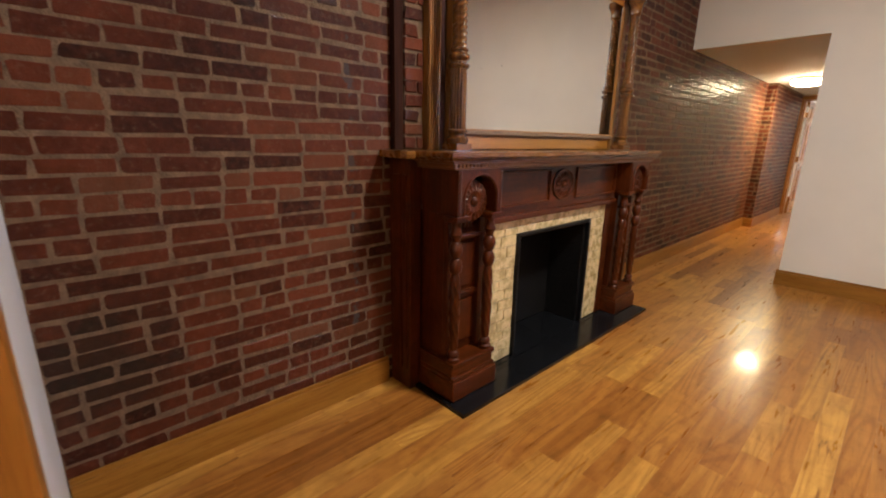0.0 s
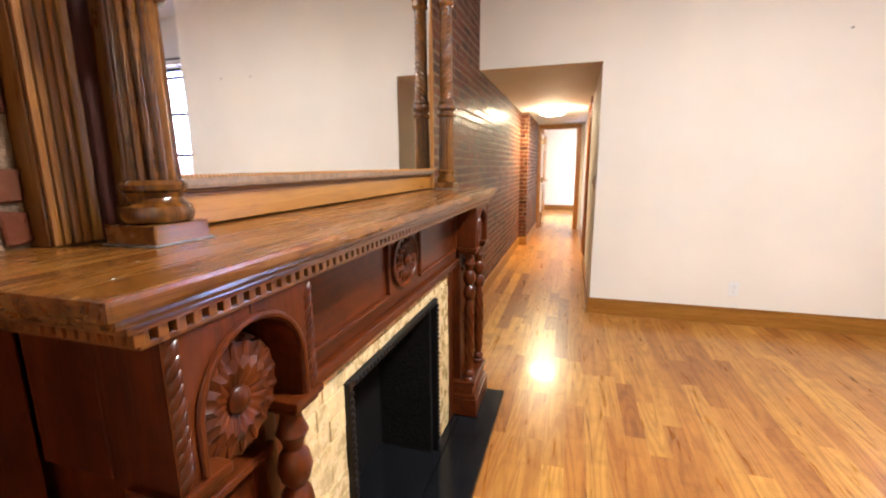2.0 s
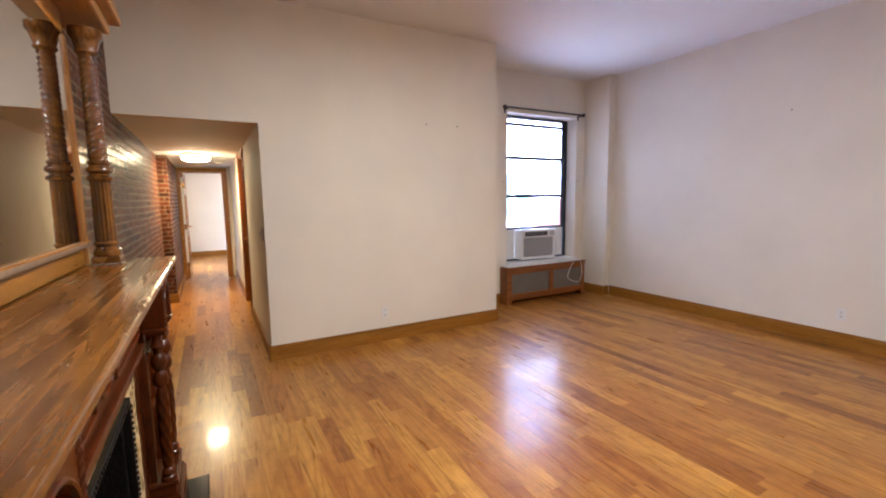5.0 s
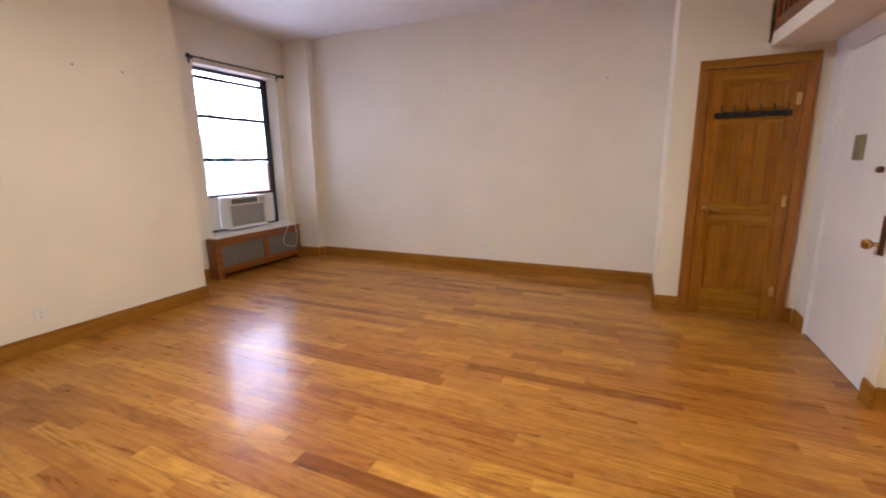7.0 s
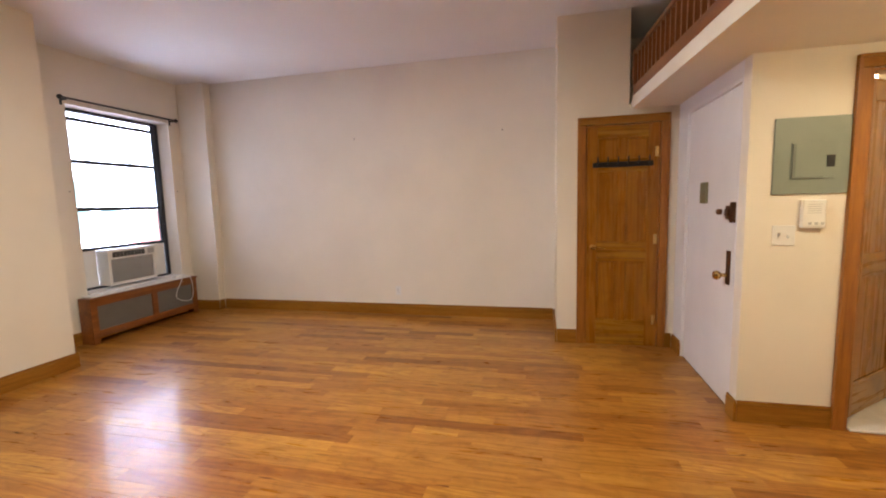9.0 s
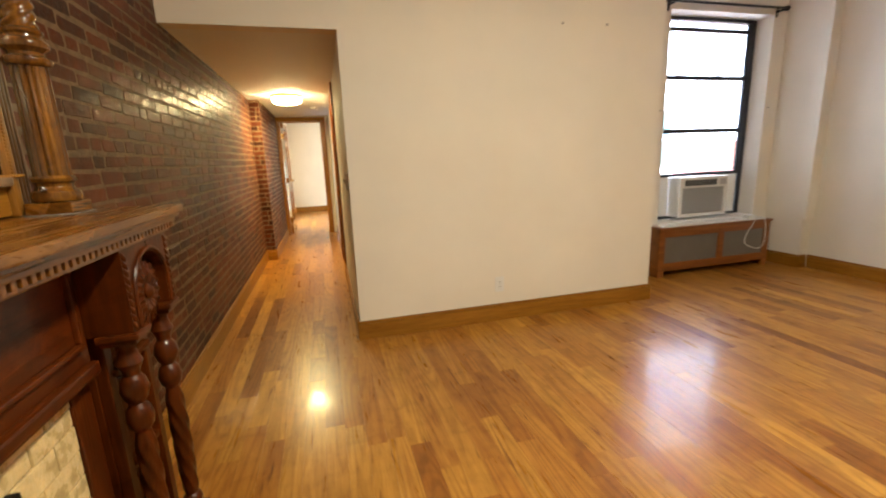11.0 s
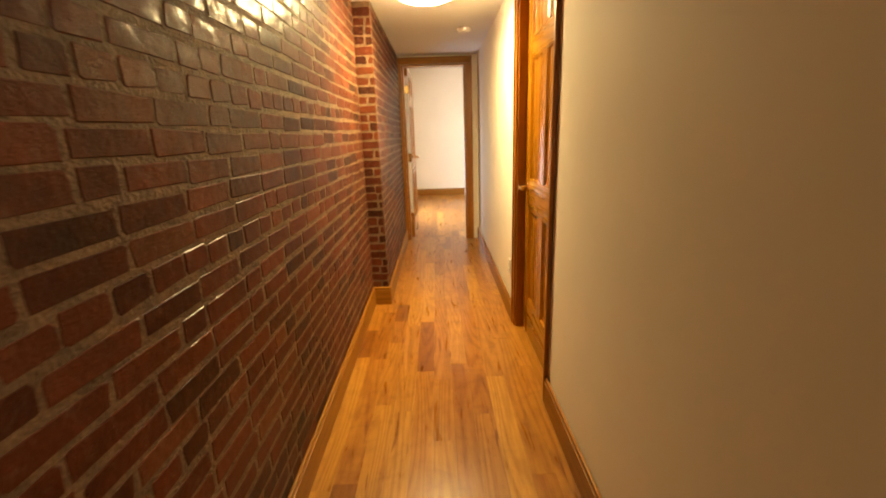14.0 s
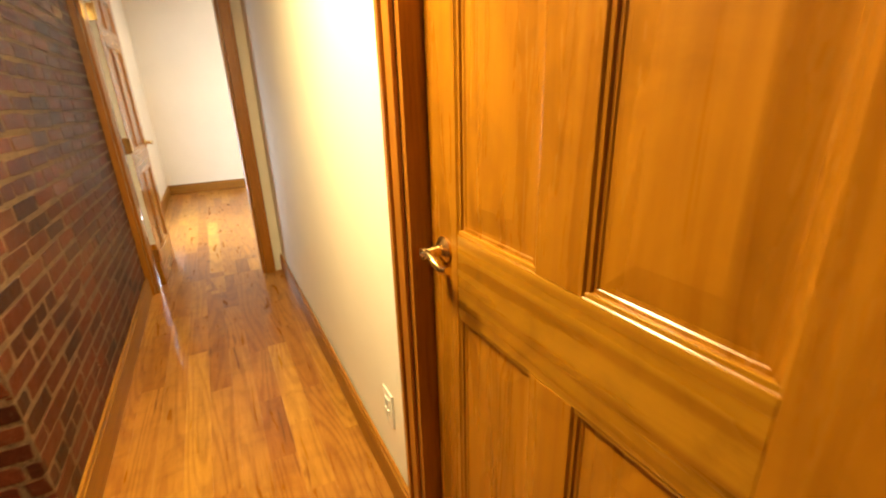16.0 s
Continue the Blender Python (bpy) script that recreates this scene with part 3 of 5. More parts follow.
# entry door: white steel, shut
d4 = thing("door_4", "white painted steel entry door, shut", "door", kind="structure", m=pose(3.51, EY - 0.02, 0.004))
part("leaf", boxes((0, 0.98, -0.04, 0, 0, 2.045), bev=0.003), WHITE, d4)
part("door_frame", boxes((-0.012, 0.0, -0.06, 0.022, 0, 2.062), (0.98, 0.992, -0.06, 0.022, 0, 2.062), (0.0, 0.98, -0.06, 0.022, 2.047, 2.062)), WHITE, d4)
for z in (0.28, 1.03, 1.80):
    part("hinge", lathe(bmesh.new(), 0.975, 0.006, ((0.008, z - 0.05), (0.008, z + 0.05)), 10), WHITE, d4)
part("peephole_plate", boxes((0.54, 0.66, 0, 0.018, 1.32, 1.475), bev=0.004), plain("olive_brass", (0.26, 0.24, 0.13), 0.45, metal=0.5), d4, "dull brass door viewer plate")
bm = boxes((0.085, 0.155, 0, 0.025, 1.225, 1.31), (0.055, 0.082, 0, 0.028, 1.205, 1.335), (0.09, 0.14, 0.025, 0.036, 1.245, 1.290), bev=0.004)
turned(bm, pose(0.20, 0.03, 1.27, -90), ((0.018, 0), (0.02, 0.02), (0.012, 0.03)), 14)
part("deadbolt", bm, BRONZE, d4, "dark bronze rim deadbolt")
part("lock_plate", boxes((0.10, 0.155, 0, 0.008, 0.80, 1.02), bev=0.003), BRONZE, d4)
bm = bmesh.new()
turned(bm, pose(0.128, 0.008, 0.86, -90), ((0.012, 0), (0.012, 0.035), (0.026, 0.045), (0.031, 0.062), (0.024, 0.078), (0.0, 0.08)), 18)
part("door_knob", bm, BRASS, d4, "round brass knob", True)

# ---- fireplace ----
YC = -2.478


def both(s, y0, y1):
    """A stretch measured from the mantel's middle, on side s."""
    a, b = YC + s * y0, YC + s * y1
    return min(a, b), max(a, b)


hearth = thing("hearth", "black slate tile hearth set flush in the floor", "hearth")
tiles = [(0.0, 0.30), (0.305, 0.48)]
ys = [-3.43, -2.96, -2.48, -2.0, -1.54]
for x0, x1 in tiles:
    for y0, y1 in zip(ys, ys[1:]):
        part("tile", boxes((x0, x1, y0 + 0.001, y1 - 0.001, -0.01, 0.018), bev=0.002), SLATE, hearth)

mantel = thing("fireplace_mantel", "carved mahogany fireplace mantel with cream tile surround", "fireplace")
# firebox
firebox = part("firebox", boxes((0.0, 0.02, YC - 0.40, YC + 0.40, 0.02, 0.76)), SOOT, mantel, "soot-blackened brick firebox")
part("firebox_cheek", boxes((0.0205, 0.255, YC - 0.40, YC - 0.33, 0.02, 0.76)), SOOT, firebox)
part("firebox_cheek", boxes((0.0205, 0.255, YC + 0.33, YC + 0.40, 0.02, 0.76)), SOOT, firebox)
part("firebox_top", boxes((0.0205, 0.255, YC - 0.3295, YC + 0.3295, 0.70, 0.76)), SOOT, firebox)
trim = bmesh.new()
for s in (-1, 1):
    y0, y1 = both(s, 0.352, 0.372)
    box(trim, 0.255, 0.282, y0, y1, 0.02, 0.71, 0.004)
    for i in range(32):
        turned(trim, pose(0.282, YC + s * 0.362, 0.035 + i * 0.0208, 0, 90, 0), ((0.008, 0), (0.007, 0.004), (0.0, 0.006)), 6)
box(trim, 0.255, 0.282, YC - 0.352, YC + 0.352, 0.692, 0.71, 0.004)
for i in range(32):
    turned(trim, pose(0.282, YC - 0.335 + i * 0.0216, 0.701, 0, 90, 0), ((0.008, 0), (0.007, 0.004), (0.0, 0.006)), 6)
part("firebox_trim", trim, IRON, mantel, "beaded black iron trim")
surround = part("surround", boxes((0.20, 0.262, *both(-1, 0.372, 0.568), 0.018, 0.79), (0.20, 0.262, *both(1, 0.372, 0.568), 0.018, 0.79), (0.20, 0.262, YC - 0.372, YC + 0.372, 0.71, 0.79)), plain("tile_grout", (0.42, 0.33, 0.18), 0.7), mantel, "mottled cream tile surround")
rnd = random.Random(5)


def tile(y0, y1, z0, z1):
    part("tile", boxes((0.258, 0.2665 + rnd.uniform(0, 0.003), y0 + 0.0012, y1 - 0.0012, z0 + 0.0012, z1 - 0.0012), bev=0.003), TILE, surround)


for s in (-1, 1):
    z, k = 0.02, 0
    while z < 0.71:
        h = min(0.0575, 0.71 - z)
        cut = 0.42 + (0.05 if k % 2 else 0.0) + 0.025
        tile(*both(s, 0.373, cut), z, z + h)
        tile(*both(s, cut, 0.568), z, z + h)
        z, k = z + h, k + 1
for k, (z0, z1) in enumerate(((0.711, 0.751), (0.751, 0.79))):
    y = YC - 0.568
    first = True
    while y < YC + 0.568 - 0.001:
        w = 0.05 if (first and k) else 0.1
        y1 = min(y + w, YC + 0.568)
        tile(y, y1, z0, z1)
        y, first = y1, False
# frieze over the opening
part("frieze", boxes((0.0, 0.285, YC - 0.64, YC + 0.64, 0.791, 1.062), bev=0.003), MAHOG_Y, mantel)
for y in (YC - 0.64, YC + 0.5685):
    part("inner_stile", boxes((0.0, 0.272, y, y + 0.0715, 0.02, 0.7905), bev=0.003), MAHOG, mantel)
bm = bmesh.new()
for y0, y1 in ((YC - 0.61, YC - 0.13), (YC + 0.13, YC + 0.61)):
    for r in ((y0, y1, 0.862, 0.874), (y0, y1, 1.03, 1.042), (y0, y0 + 0.012, 0.875, 1.029), (y1 - 0.012, y1, 0.875, 1.029)):
        box(bm, 0.283, 0.297, *r, bev=0.004)
box(bm, 0.283, 0.305, YC - 0.635, YC + 0.635, 0.793, 0.825, 0.008)
part("frieze_moulding", bm, MAHOG_Y, mantel)
bm = bmesh.new()


def petals(n, depth):
    return lambda a, z: 1.0 - depth * abs(math.sin(n * a / 2))


def rosette(bm, x, y, z, r, tall, n=16, sx=1.0, rim=True):
    """A carved round flower that faces +x."""
    old = set(bm.verts)
    if rim:
        lathe(bm, 0, 0, ((r, 0.0), (r * 1.0, 0.012), (r * 0.88, 0.014), (r * 0.84, 0.006)), 48)
    else:
        lathe(bm, 0, 0, ((r * 0.93, -0.004), (r * 1.0, 0.001), (r * 0.97, 0.006), (r * 0.80, 0.009)), 88, petals(n, 0.10))
    lathe(bm, 0, 0, ((r * 0.80, 0.0), (r * 0.80, 0.010), (r * 0.60, 0.017), (r * 0.30, 0.010), (r * 0.24, 0.008)), 64, petals(n, 0.22))
    lathe(bm, 0, 0, ((r * 0.22, 0.0), (r * 0.22, 0.014), (r * 0.12, 0.022), (0.001, 0.024)), 20)
    m = Matrix.Translation((x, y, z)) @ pose(0, 0, 0, 0, 90, 0)
    for v in bm.verts:
        if v not in old:
            v.co = m @ Vector((v.co.x * tall, v.co.y * sx, v.co.z))


rosette(bm, 0.284, YC, 0.952, 0.105, 0.82)
part("medallion", bm, MAHOG_Y, mantel, "carved oval flower medallion", True)


def arch_block(bm, x0, x1, y0, y1, z0, z1, cy, r, spring, n=14):
    """A block with a round-headed cut in its lower edge, run through from x0 to x1."""
    outline = [(y0, z0), (y0, z1), (y1, z1), (y1, z0), (cy + r, z0)]
    outline += [(cy + r * math.cos(math.pi * i / n), spring + r * math.sin(math.pi * i / n)) for i in range(0, n + 1)]
    outline += [(cy - r, z0)]
    a = [bm.verts.new((x0, y, z)) for y, z in outline]
    b = [bm.verts.new((x1, y, z)) for y, z in outline]
    for k in range(len(a)):
        bm.faces.new((a[k], a[(k + 1) % len(a)], b[(k + 1) % len(a)], b[k]))
    for f in (bm.faces.new(a[::-1]), bm.faces.new(b)):
        bmesh.ops.triangulate(bm, faces=[f])


COLONETTE = ((0.030, 0.255), (0.030, 0.268), (0.022, 0.275), (0.028, 0.285), (0.024, 0.297), (0.017, 0.303), (0.020, 0.32), (0.023, 0.40), (0.024, 0.50), (0.022, 0.58), (0.017, 0.61), (0.026, 0.622), (0.030, 0.640), (0.026, 0.660), (0.016, 0.672), (0.025, 0.684), (0.031, 0.703), (0.026, 0.724), (0.017, 0.735), (0.020, 0.748), (0.028, 0.762), (0.022, 0.775), (0.018, 0.79), (0.024, 0.806))


def swirl(a, z):
    return 1 + 0.10 * math.cos(6 * a + 85 * z) if 0.27 < z < 0.59 else 1.0


for s in (-1, 1):
    o, i_ = 0.92, 0.642
    y0, y1 = both(s, i_, o)
    cy = (y0 + y1) / 2
    part("pier_body", boxes((0.0, 0.275, y0 + 0.022, y1 - 0.022, 0.02, 0.8715), bev=0.003), MAHOG, mantel)
    for a in (y0 + 0.022, y1 - 0.054):
        part("pier_stile", boxes((0.2752, 0.300, a, a + 0.032, 0.20, 0.872), bev=0.003), MAHOG, mantel)
    bm = boxes((0.0, 0.388, y0 - 0.008, y1 + 0.008, 0.02, 0.112), (0.0, 0.380, y0 - 0.003, y1 + 0.003, 0.112, 0.132), (0.0, 0.366, y0, y1, 0.132, 0.180), (0.0, 0.378, y0 - 0.003, y1 + 0.003, 0.180, 0.200), bev=0.006)
    part("pier_base", bm, MAHOG_Y, mantel)
    bm = bmesh.new()
    arch_block(bm, 0.275, 0.378, y0, y1, 0.872, 1.062, cy, 0.097, 0.938)
    ob = part("arch_block", bm, MAHOG, mantel, "arched head block with carved edge")
    bm = bmesh.new()
    pts = [(0.380, cy + 0.104 * math.cos(math.pi * k / 24), 0.938 + 0.104 * math.sin(math.pi * k / 24)) for k in range(25)]
    tube(bm, [(0.380, cy + 0.104, 0.874)] + pts + [(0.380, cy - 0.104, 0.874)], 0.0055, 8)
    part("arch_moulding", bm, MAHOG, ob, smooth=True)
    for yy in (y0 + 0.012, y1 - 0.012):
        bm = bmesh.new()
        for k in range(10):
            z = 0.884 + k * 0.0176
            old = set(bm.verts)
            lathe(bm, 0, 0, ((0.014, 0), (0.011, 0.003), (0.004, 0.005), (0.0, 0.006)), 10)
            m = pose(0.3778, yy, z, 34 * s, 0, 0) @ pose(0, 0, 0, 0, 90, 0) @ Matrix.Diagonal((1.25, 0.52, 1, 1))
            for v in bm.verts:
                if v not in old:
                    v.co = m @ v.co
        part("carved_leaf_strip", bm, MAHOG, ob, smooth=True)
    part("joint", boxes((0.3775, 0.3788, cy + s * 0.004 - 0.001, cy + s * 0.004 + 0.001, 1.037, 1.061)), SOOT, ob)
    bm = bmesh.new()
    ry = cy + s * 0.020
    turned(bm, pose(0.2755, ry, 0.926, 0, 90, 0), ((0.088, 0), (0.091, 0.066), (0.089, 0.072)), 40)
    rosette(bm, 0.3475, ry, 0.926, 0.091, 1.0, 18, rim=False)
    for k in range(18):
        old = set(bm.verts)
        lathe(bm, 0, 0, ((0.0105, 0), (0.0085, 0.006), (0.0, 0.009)), 9)
        q = 2 * math.pi * (k + 0.5) / 18
        m = Matrix.Translation((0.352, ry + 0.066 * math.cos(q), 0.926 + 0.066 * math.sin(q))) @ Matrix.Rotation(q, 4, "X") @ pose(0, 0, 0, 0, 90, 0) @ Matrix.Diagonal((0.62, 1.9, 1, 1))
        for v in bm.verts:
            if v not in old:
                v.co = m @ v.co
    part("rosette", bm, MAHOG, mantel, "carved fan rosette", True)
    bm = bmesh.new()
    for k in range(7):
        old = set(bm.verts)
        lathe(bm, 0, 0, ((0.019, 0), (0.015, 0.007), (0.0, 0.011)), 12)
        m = pose(0.276, cy + (k - 3) * 0.021, 0.815 - abs(k - 3) * 0.004, (k - 3) * -14, 0, 0) @ pose(0, 0, 0, 0, 90, 0) @ Matrix.Diagonal((1.5, 0.55, 1, 1))
        for v in bm.verts:
            if v not in old:
                v.co = m @ v.co
    part("carved_leaves", bm, MAHOG, mantel, "carved leaves under the rosette", True)
    part("niche_ledge", boxes((0.276, 0.312, y0 + 0.04, y1 - 0.04, 0.755, 0.772), bev=0.004), MAHOG_Y, mantel)
    part("niche_rail", boxes((0.276, 0.296, y0 + 0.04, y1 - 0.04, 0.480, 0.498), bev=0.004), MAHOG_Y, mantel)
    for z0, z1 in ((0.25, 0.455), (0.525, 0.73)):
        part("niche_panel", boxes((0.276, 0.286, y0 + 0.07, y1 - 0.07, z0, z1), bev=0.004), MAHOG, mantel)
    for yy in (y0 + 0.032, y1 - 0.032):
        bm = bmesh.new()
        prof = []
        for (r0, z0), (r1, z1) in zip(COLONETTE, COLONETTE[1:]):
            n = 10 if z1 - z0 > 0.05 else 2
            prof += [(r0 + (r1 - r0) * q / n, z0 + (z1 - z0) * q / n) for q in range(n)]
        prof.append(COLONETTE[-1])
        lathe(bm, 0.342, yy, [(r, 0.20 + (z - 0.255) * 1.168) for r, z in prof], 28, swirl)
        c = part("colonette", bm, MAHOG, mantel, "turned colonette with a swirled shaft", True)
        part("capital", boxes((0.305, 0.378, yy - 0.034, yy + 0.034, 0.8435, 0.856), (0.300, 0.386, yy - 0.040, yy + 0.040, 0.856, 0.8715), bev=0.004), MAHOG_Y, c)
    # fluted pilaster against the brick and the side panel
    p0, p1 = both(s, o + 0.002, 0.985)
    pil = part("pilaster", boxes((0.0, 0.150, p0, p1, 0.0, 1.0995), bev=0.003), MAHOG, mantel, "fluted side pilaster")
    side = p0 if s < 0 else p1
    for xx in (0.030, 0.105):
        part("reed", boxes((xx, xx + (0.062 if xx < 0.05 else 0.026), side - (0.008 if s < 0 else -0.0005), side + (-0.0005 if s < 0 else 0.008), 0.10, 1.03), bev=0.003), MAHOG, pil)
    part("block_return", boxes((0.152, 0.2745, y0, y1, 0.872, 1.062), bev=0.003), MAHOG, mantel)
# mouldings and shelf
part("bed_moulding", boxes((0.0, 0.384, YC - 0.945, YC + 0.945, 1.0625, 1.0715), (0.0, 0.398, YC - 0.965, YC + 0.965, 1.087, 1.097), bev=0.003), MOULDW, mantel)
bm = bmesh.new()
n = 88
for k in range(n):
    y = YC - 0.945 + 1.89 * k / (n - 1)
    box(bm, 0.30, 0.392, y - 0.0062, y + 0.0062, 1.072, 1.0865, 0.0015)
for k in range(14):
    x = 0.17 + k * 0.0165
    for y in (YC - 0.957, YC + 0.945):
        box(bm, x, x + 0.010, y, y + 0.012, 1.072, 1.0865, 0.0015)
box(bm, 0.0, 0.376, YC - 0.948, YC + 0.948, 1.072, 1.0865)
part("dentil_moulding", bm, MOULDW, mantel)
bm = boxes((0.0, 0.416, YC - 0.992, YC + 0.992, 1.110, 1.132), (0.0, 0.406, YC - 0.98, YC + 0.98, 1.0975, 1.1095), (0.0, 0.20, YC - 1.04, YC - 0.9925, 1.100, 1.132), (0.0, 0.20, YC + 0.9925, YC + 1.04, 1.100, 1.132), bev=0.006)
part("shelf", bm, SHELFW, mantel, "worn varnished wooden shelf")

# flakes of paint and dust lying on the shelf
fl = random.Random(21)
bm = bmesh.new()
for k in range(46):
    x, y = fl.uniform(0.15, 0.40), YC + fl.uniform(-0.95, 0.95)
    r = fl.uniform(0.0004, 0.0012)
    box(bm, x - r, x + r * fl.uniform(0.6, 2.0), y - r, y + r * fl.uniform(0.6, 1.8), 1.1315, 1.1322 + r * 0.6)
tagged(part("dust_flakes", bm, plain("pale_flakes", (0.50, 0.46, 0.40), 0.8), mantel), "pale flakes of paint and dust", kind="stuff")

# ---- overmantel with its mirror ----
SH = 1.1325
over = thing("overmantel_mirror", "golden oak overmantel with mirror and rope-turned columns", "mirror")
ML, MR = -3.165, -1.662
TOPZ = 2.12
for s, edge in ((-1, ML), (1, MR)):
    e = lambda d: edge + s * d
    rows = lambda a, b: (min(e(a), e(b)), max(e(a), e(b)))
    part("side_board", boxes((0.008, 0.070, *rows(0.028, 0.064), SH, TOPZ), bev=0.003), PURPLEW, over, "dark purplish stained board")
    part("gold_strip", boxes((0.008, 0.080, *rows(0.0645, 0.080), SH, TOPZ), bev=0.005), PALEGOLD, over, "bare pale gold wooden strip")
    post = part("reeded_post", boxes((0.008, 0.074, *rows(0.0835, 0.138), SH, TOPZ), bev=0.002), GOLDW_Z, over, "reeded golden oak post")
    for k in range(4):
        a = 0.0845 + k * 0.0133
        part("reed", boxes((0.0745, 0.083, *rows(a, a + 0.0115), SH, TOPZ), bev=0.0045), GOLDW_Z, post)
    part("mirror_frame_side", boxes((0.03, 0.122, *rows(0.0, 0.027), SH + 0.001, TOPZ - 0.08), bev=0.007), GOLDW_Z, over)
    bm = bmesh.new()
    for k in range(96):
        z = SH + 0.105 + k * 0.0083
        turned(bm, pose(0.121, e(0.008), z, 0, 90, 0), ((0.0048, 0), (0.0036, 0.0035), (0.0, 0.005)), 6)
    part("bead_strip", bm, GOLDW_Z, over)
    cy = -3.215 if s < 0 else -1.612
    col = part("column", lathe(bmesh.new(), 0.178, cy, ((0.0418, SH + 0.030), (0.0484, SH + 0.033), (0.0517, SH + 0.044), (0.0484, SH + 0.056), (0.0407, SH + 0.061), (0.0374, SH + 0.068), (0.0396, SH + 0.076), (0.0451, SH + 0.080), (0.0462, SH + 0.087), (0.0407, SH + 0.094)), 32), COLW, over, "fluted and rope-turned column", True)
    part("plinth", boxes((0.130, 0.226, cy - 0.048, cy + 0.048, SH, SH + 0.0305), bev=0.003), SHELFW, col)
    part("dust_line", boxes((0.126, 0.231, cy - 0.053, cy + 0.053, SH, SH + 0.0025), bev=0.001), plain("grey_dust", (0.22, 0.20, 0.18), 0.9, vary=0.5, scale=60), col)
    bm = bmesh.new()
    flute = lambda a, z: 1 - 0.15 * (0.5 + 0.5 * math.cos(14 * a)) ** 2
    lathe(bm, 0.178, cy, [(0.0380 - 0.003 * k / 8, SH + 0.094 + 0.250 * k / 8) for k in range(9)], 112, flute)
    part("fluted_shaft", bm, COLW, col, smooth=True)
    z0 = SH + 0.344
    part("ring", lathe(bmesh.new(), 0.178, cy, ((0.0363, z0), (0.0440, z0 + 0.004), (0.0473, z0 + 0.011), (0.0462, z0 + 0.017), (0.0396, z0 + 0.022), (0.0341, z0 + 0.025), (0.0341, z0 + 0.031), (0.0396, z0 + 0.035), (0.0462, z0 + 0.041), (0.0473, z0 + 0.050), (0.0429, z0 + 0.058), (0.0363, z0 + 0.062), (0.0352, z0 + 0.068), (0.0396, z0 + 0.073), (0.0396, z0 + 0.079), (0.0319, z0 + 0.084)), 32), COLW, col, smooth=True)
    bm = bmesh.new()
    lathe(bm, 0.178, cy, [(0.0308 - 0.003 * k / 150, z0 + 0.084 + 0.418 * k / 150) for k in range(151)], 36, lambda a, z: 1 + 0.085 * math.cos(5 * a - 270 * z))
    part("rope_shaft", bm, COLW, col, smooth=True)
    part("capital", lathe(bmesh.new(), 0.178, cy, ((0.0286, z0 + 0.502), (0.0396, z0 + 0.514), (0.0352, z0 + 0.529), (0.0462, z0 + 0.564), (0.0572, z0 + 0.579), (0.0572, z0 + 0.604)), 24), COLW, col, smooth=True)
part("bottom_rail", boxes((0.010, 0.108, ML + 0.001, MR - 0.001, SH + 0.004, SH + 0.066), (0.010, 0.112, ML + 0.001, MR - 0.001, SH + 0.067, SH + 0.072), bev=0.003), GOLDW, over)
part("mirror_frame_bottom", boxes((0.03, 0.128, ML + 0.001, MR - 0.001, SH + 0.073, SH + 0.099), bev=0.008), plain("worn_dark_moulding", (0.24, 0.15, 0.09), 0.35, vary=0.4, scale=40), over)
bm = bmesh.new()
for k in range(150):
    turned(bm, pose(0.124, ML + 0.02 + k * 0.0102, SH + 0.096, 0, 90, 0), ((0.0045, 0), (0.0034, 0.0035), (0.0, 0.005)), 6)
part("bead_strip", bm, GOLDW, over)
part("top_rail", boxes((0.010, 0.118, ML, MR, TOPZ - 0.08, TOPZ), bev=0.006), GOLDW, over)
part("cornice", boxes((0.008, 0.24, ML - 0.21, MR + 0.21, TOPZ + 0.001, TOPZ + 0.05), (0.008, 0.28, ML - 0.24, MR + 0.24, TOPZ + 0.051, TOPZ + 0.10), bev=0.01), GOLDW, over)
part("mirror_glass", boxes((0.108, 0.114, ML + 0.002, MR - 0.002, SH + 0.085, TOPZ - 0.078)), MIRROR, over, "clear old mirror glass")
# dark strip painting the shade of a gap, and brick nib beside the overmantel
tagged(part("wall_gap_shade", boxes((0.0, 0.035, -3.455, -3.408, SH, RC - 0.001), bev=0.003), GAPSHADE), "dark strip in place of a shaded gap in the brick wall", "trim", "", "structure")

# ---- window bay ----
win = thing("window_1", "black double-hung window in a white reveal", "window", kind="structure")
GY = 0.83
part("window_frame", boxes((4.014, 4.052, GY - 0.015, GY + 0.035, 0.52, 2.487), (5.185, 5.237, GY - 0.015, GY + 0.035, 0.52, 2.487), (4.052, 5.180, GY - 0.03, GY + 0.05, 2.455, 2.487), (4.052, 5.180, GY - 0.03, GY + 0.05, 0.52, 0.545), bev=0.002), ALUM, win)
for z, h, y in ((2.385, 0.040, GY + 0.02), (1.935, 0.042, GY + 0.02), (1.415, 0.046, GY + 0.005), (0.972, 0.034, GY - 0.01)):
    part("sash_bar", boxes((4.053, 5.179, y - 0.015, y + 0.015, z - h / 2, z + h / 2), bev=0.003), ALUM, win)
part("sash_stile", boxes((5.150, 5.179, GY - 0.012, GY + 0.02, 0.987, 2.455), bev=0.003), ALUM, win)
part("sash_stile", boxes((4.053, 4.080, GY - 0.012, GY + 0.02, 0.987, 2.455), bev=0.003), ALUM, win)
for z0, z1 in ((0.990, 1.391), (1.439, 1.913), (1.957, 2.364), (2.406, 2.454)):
    g = part("pane", boxes((4.081, 5.149, GY + 0.002, GY + 0.006, z0, z1)), GLASS, win)
    g.visible_shadow = False
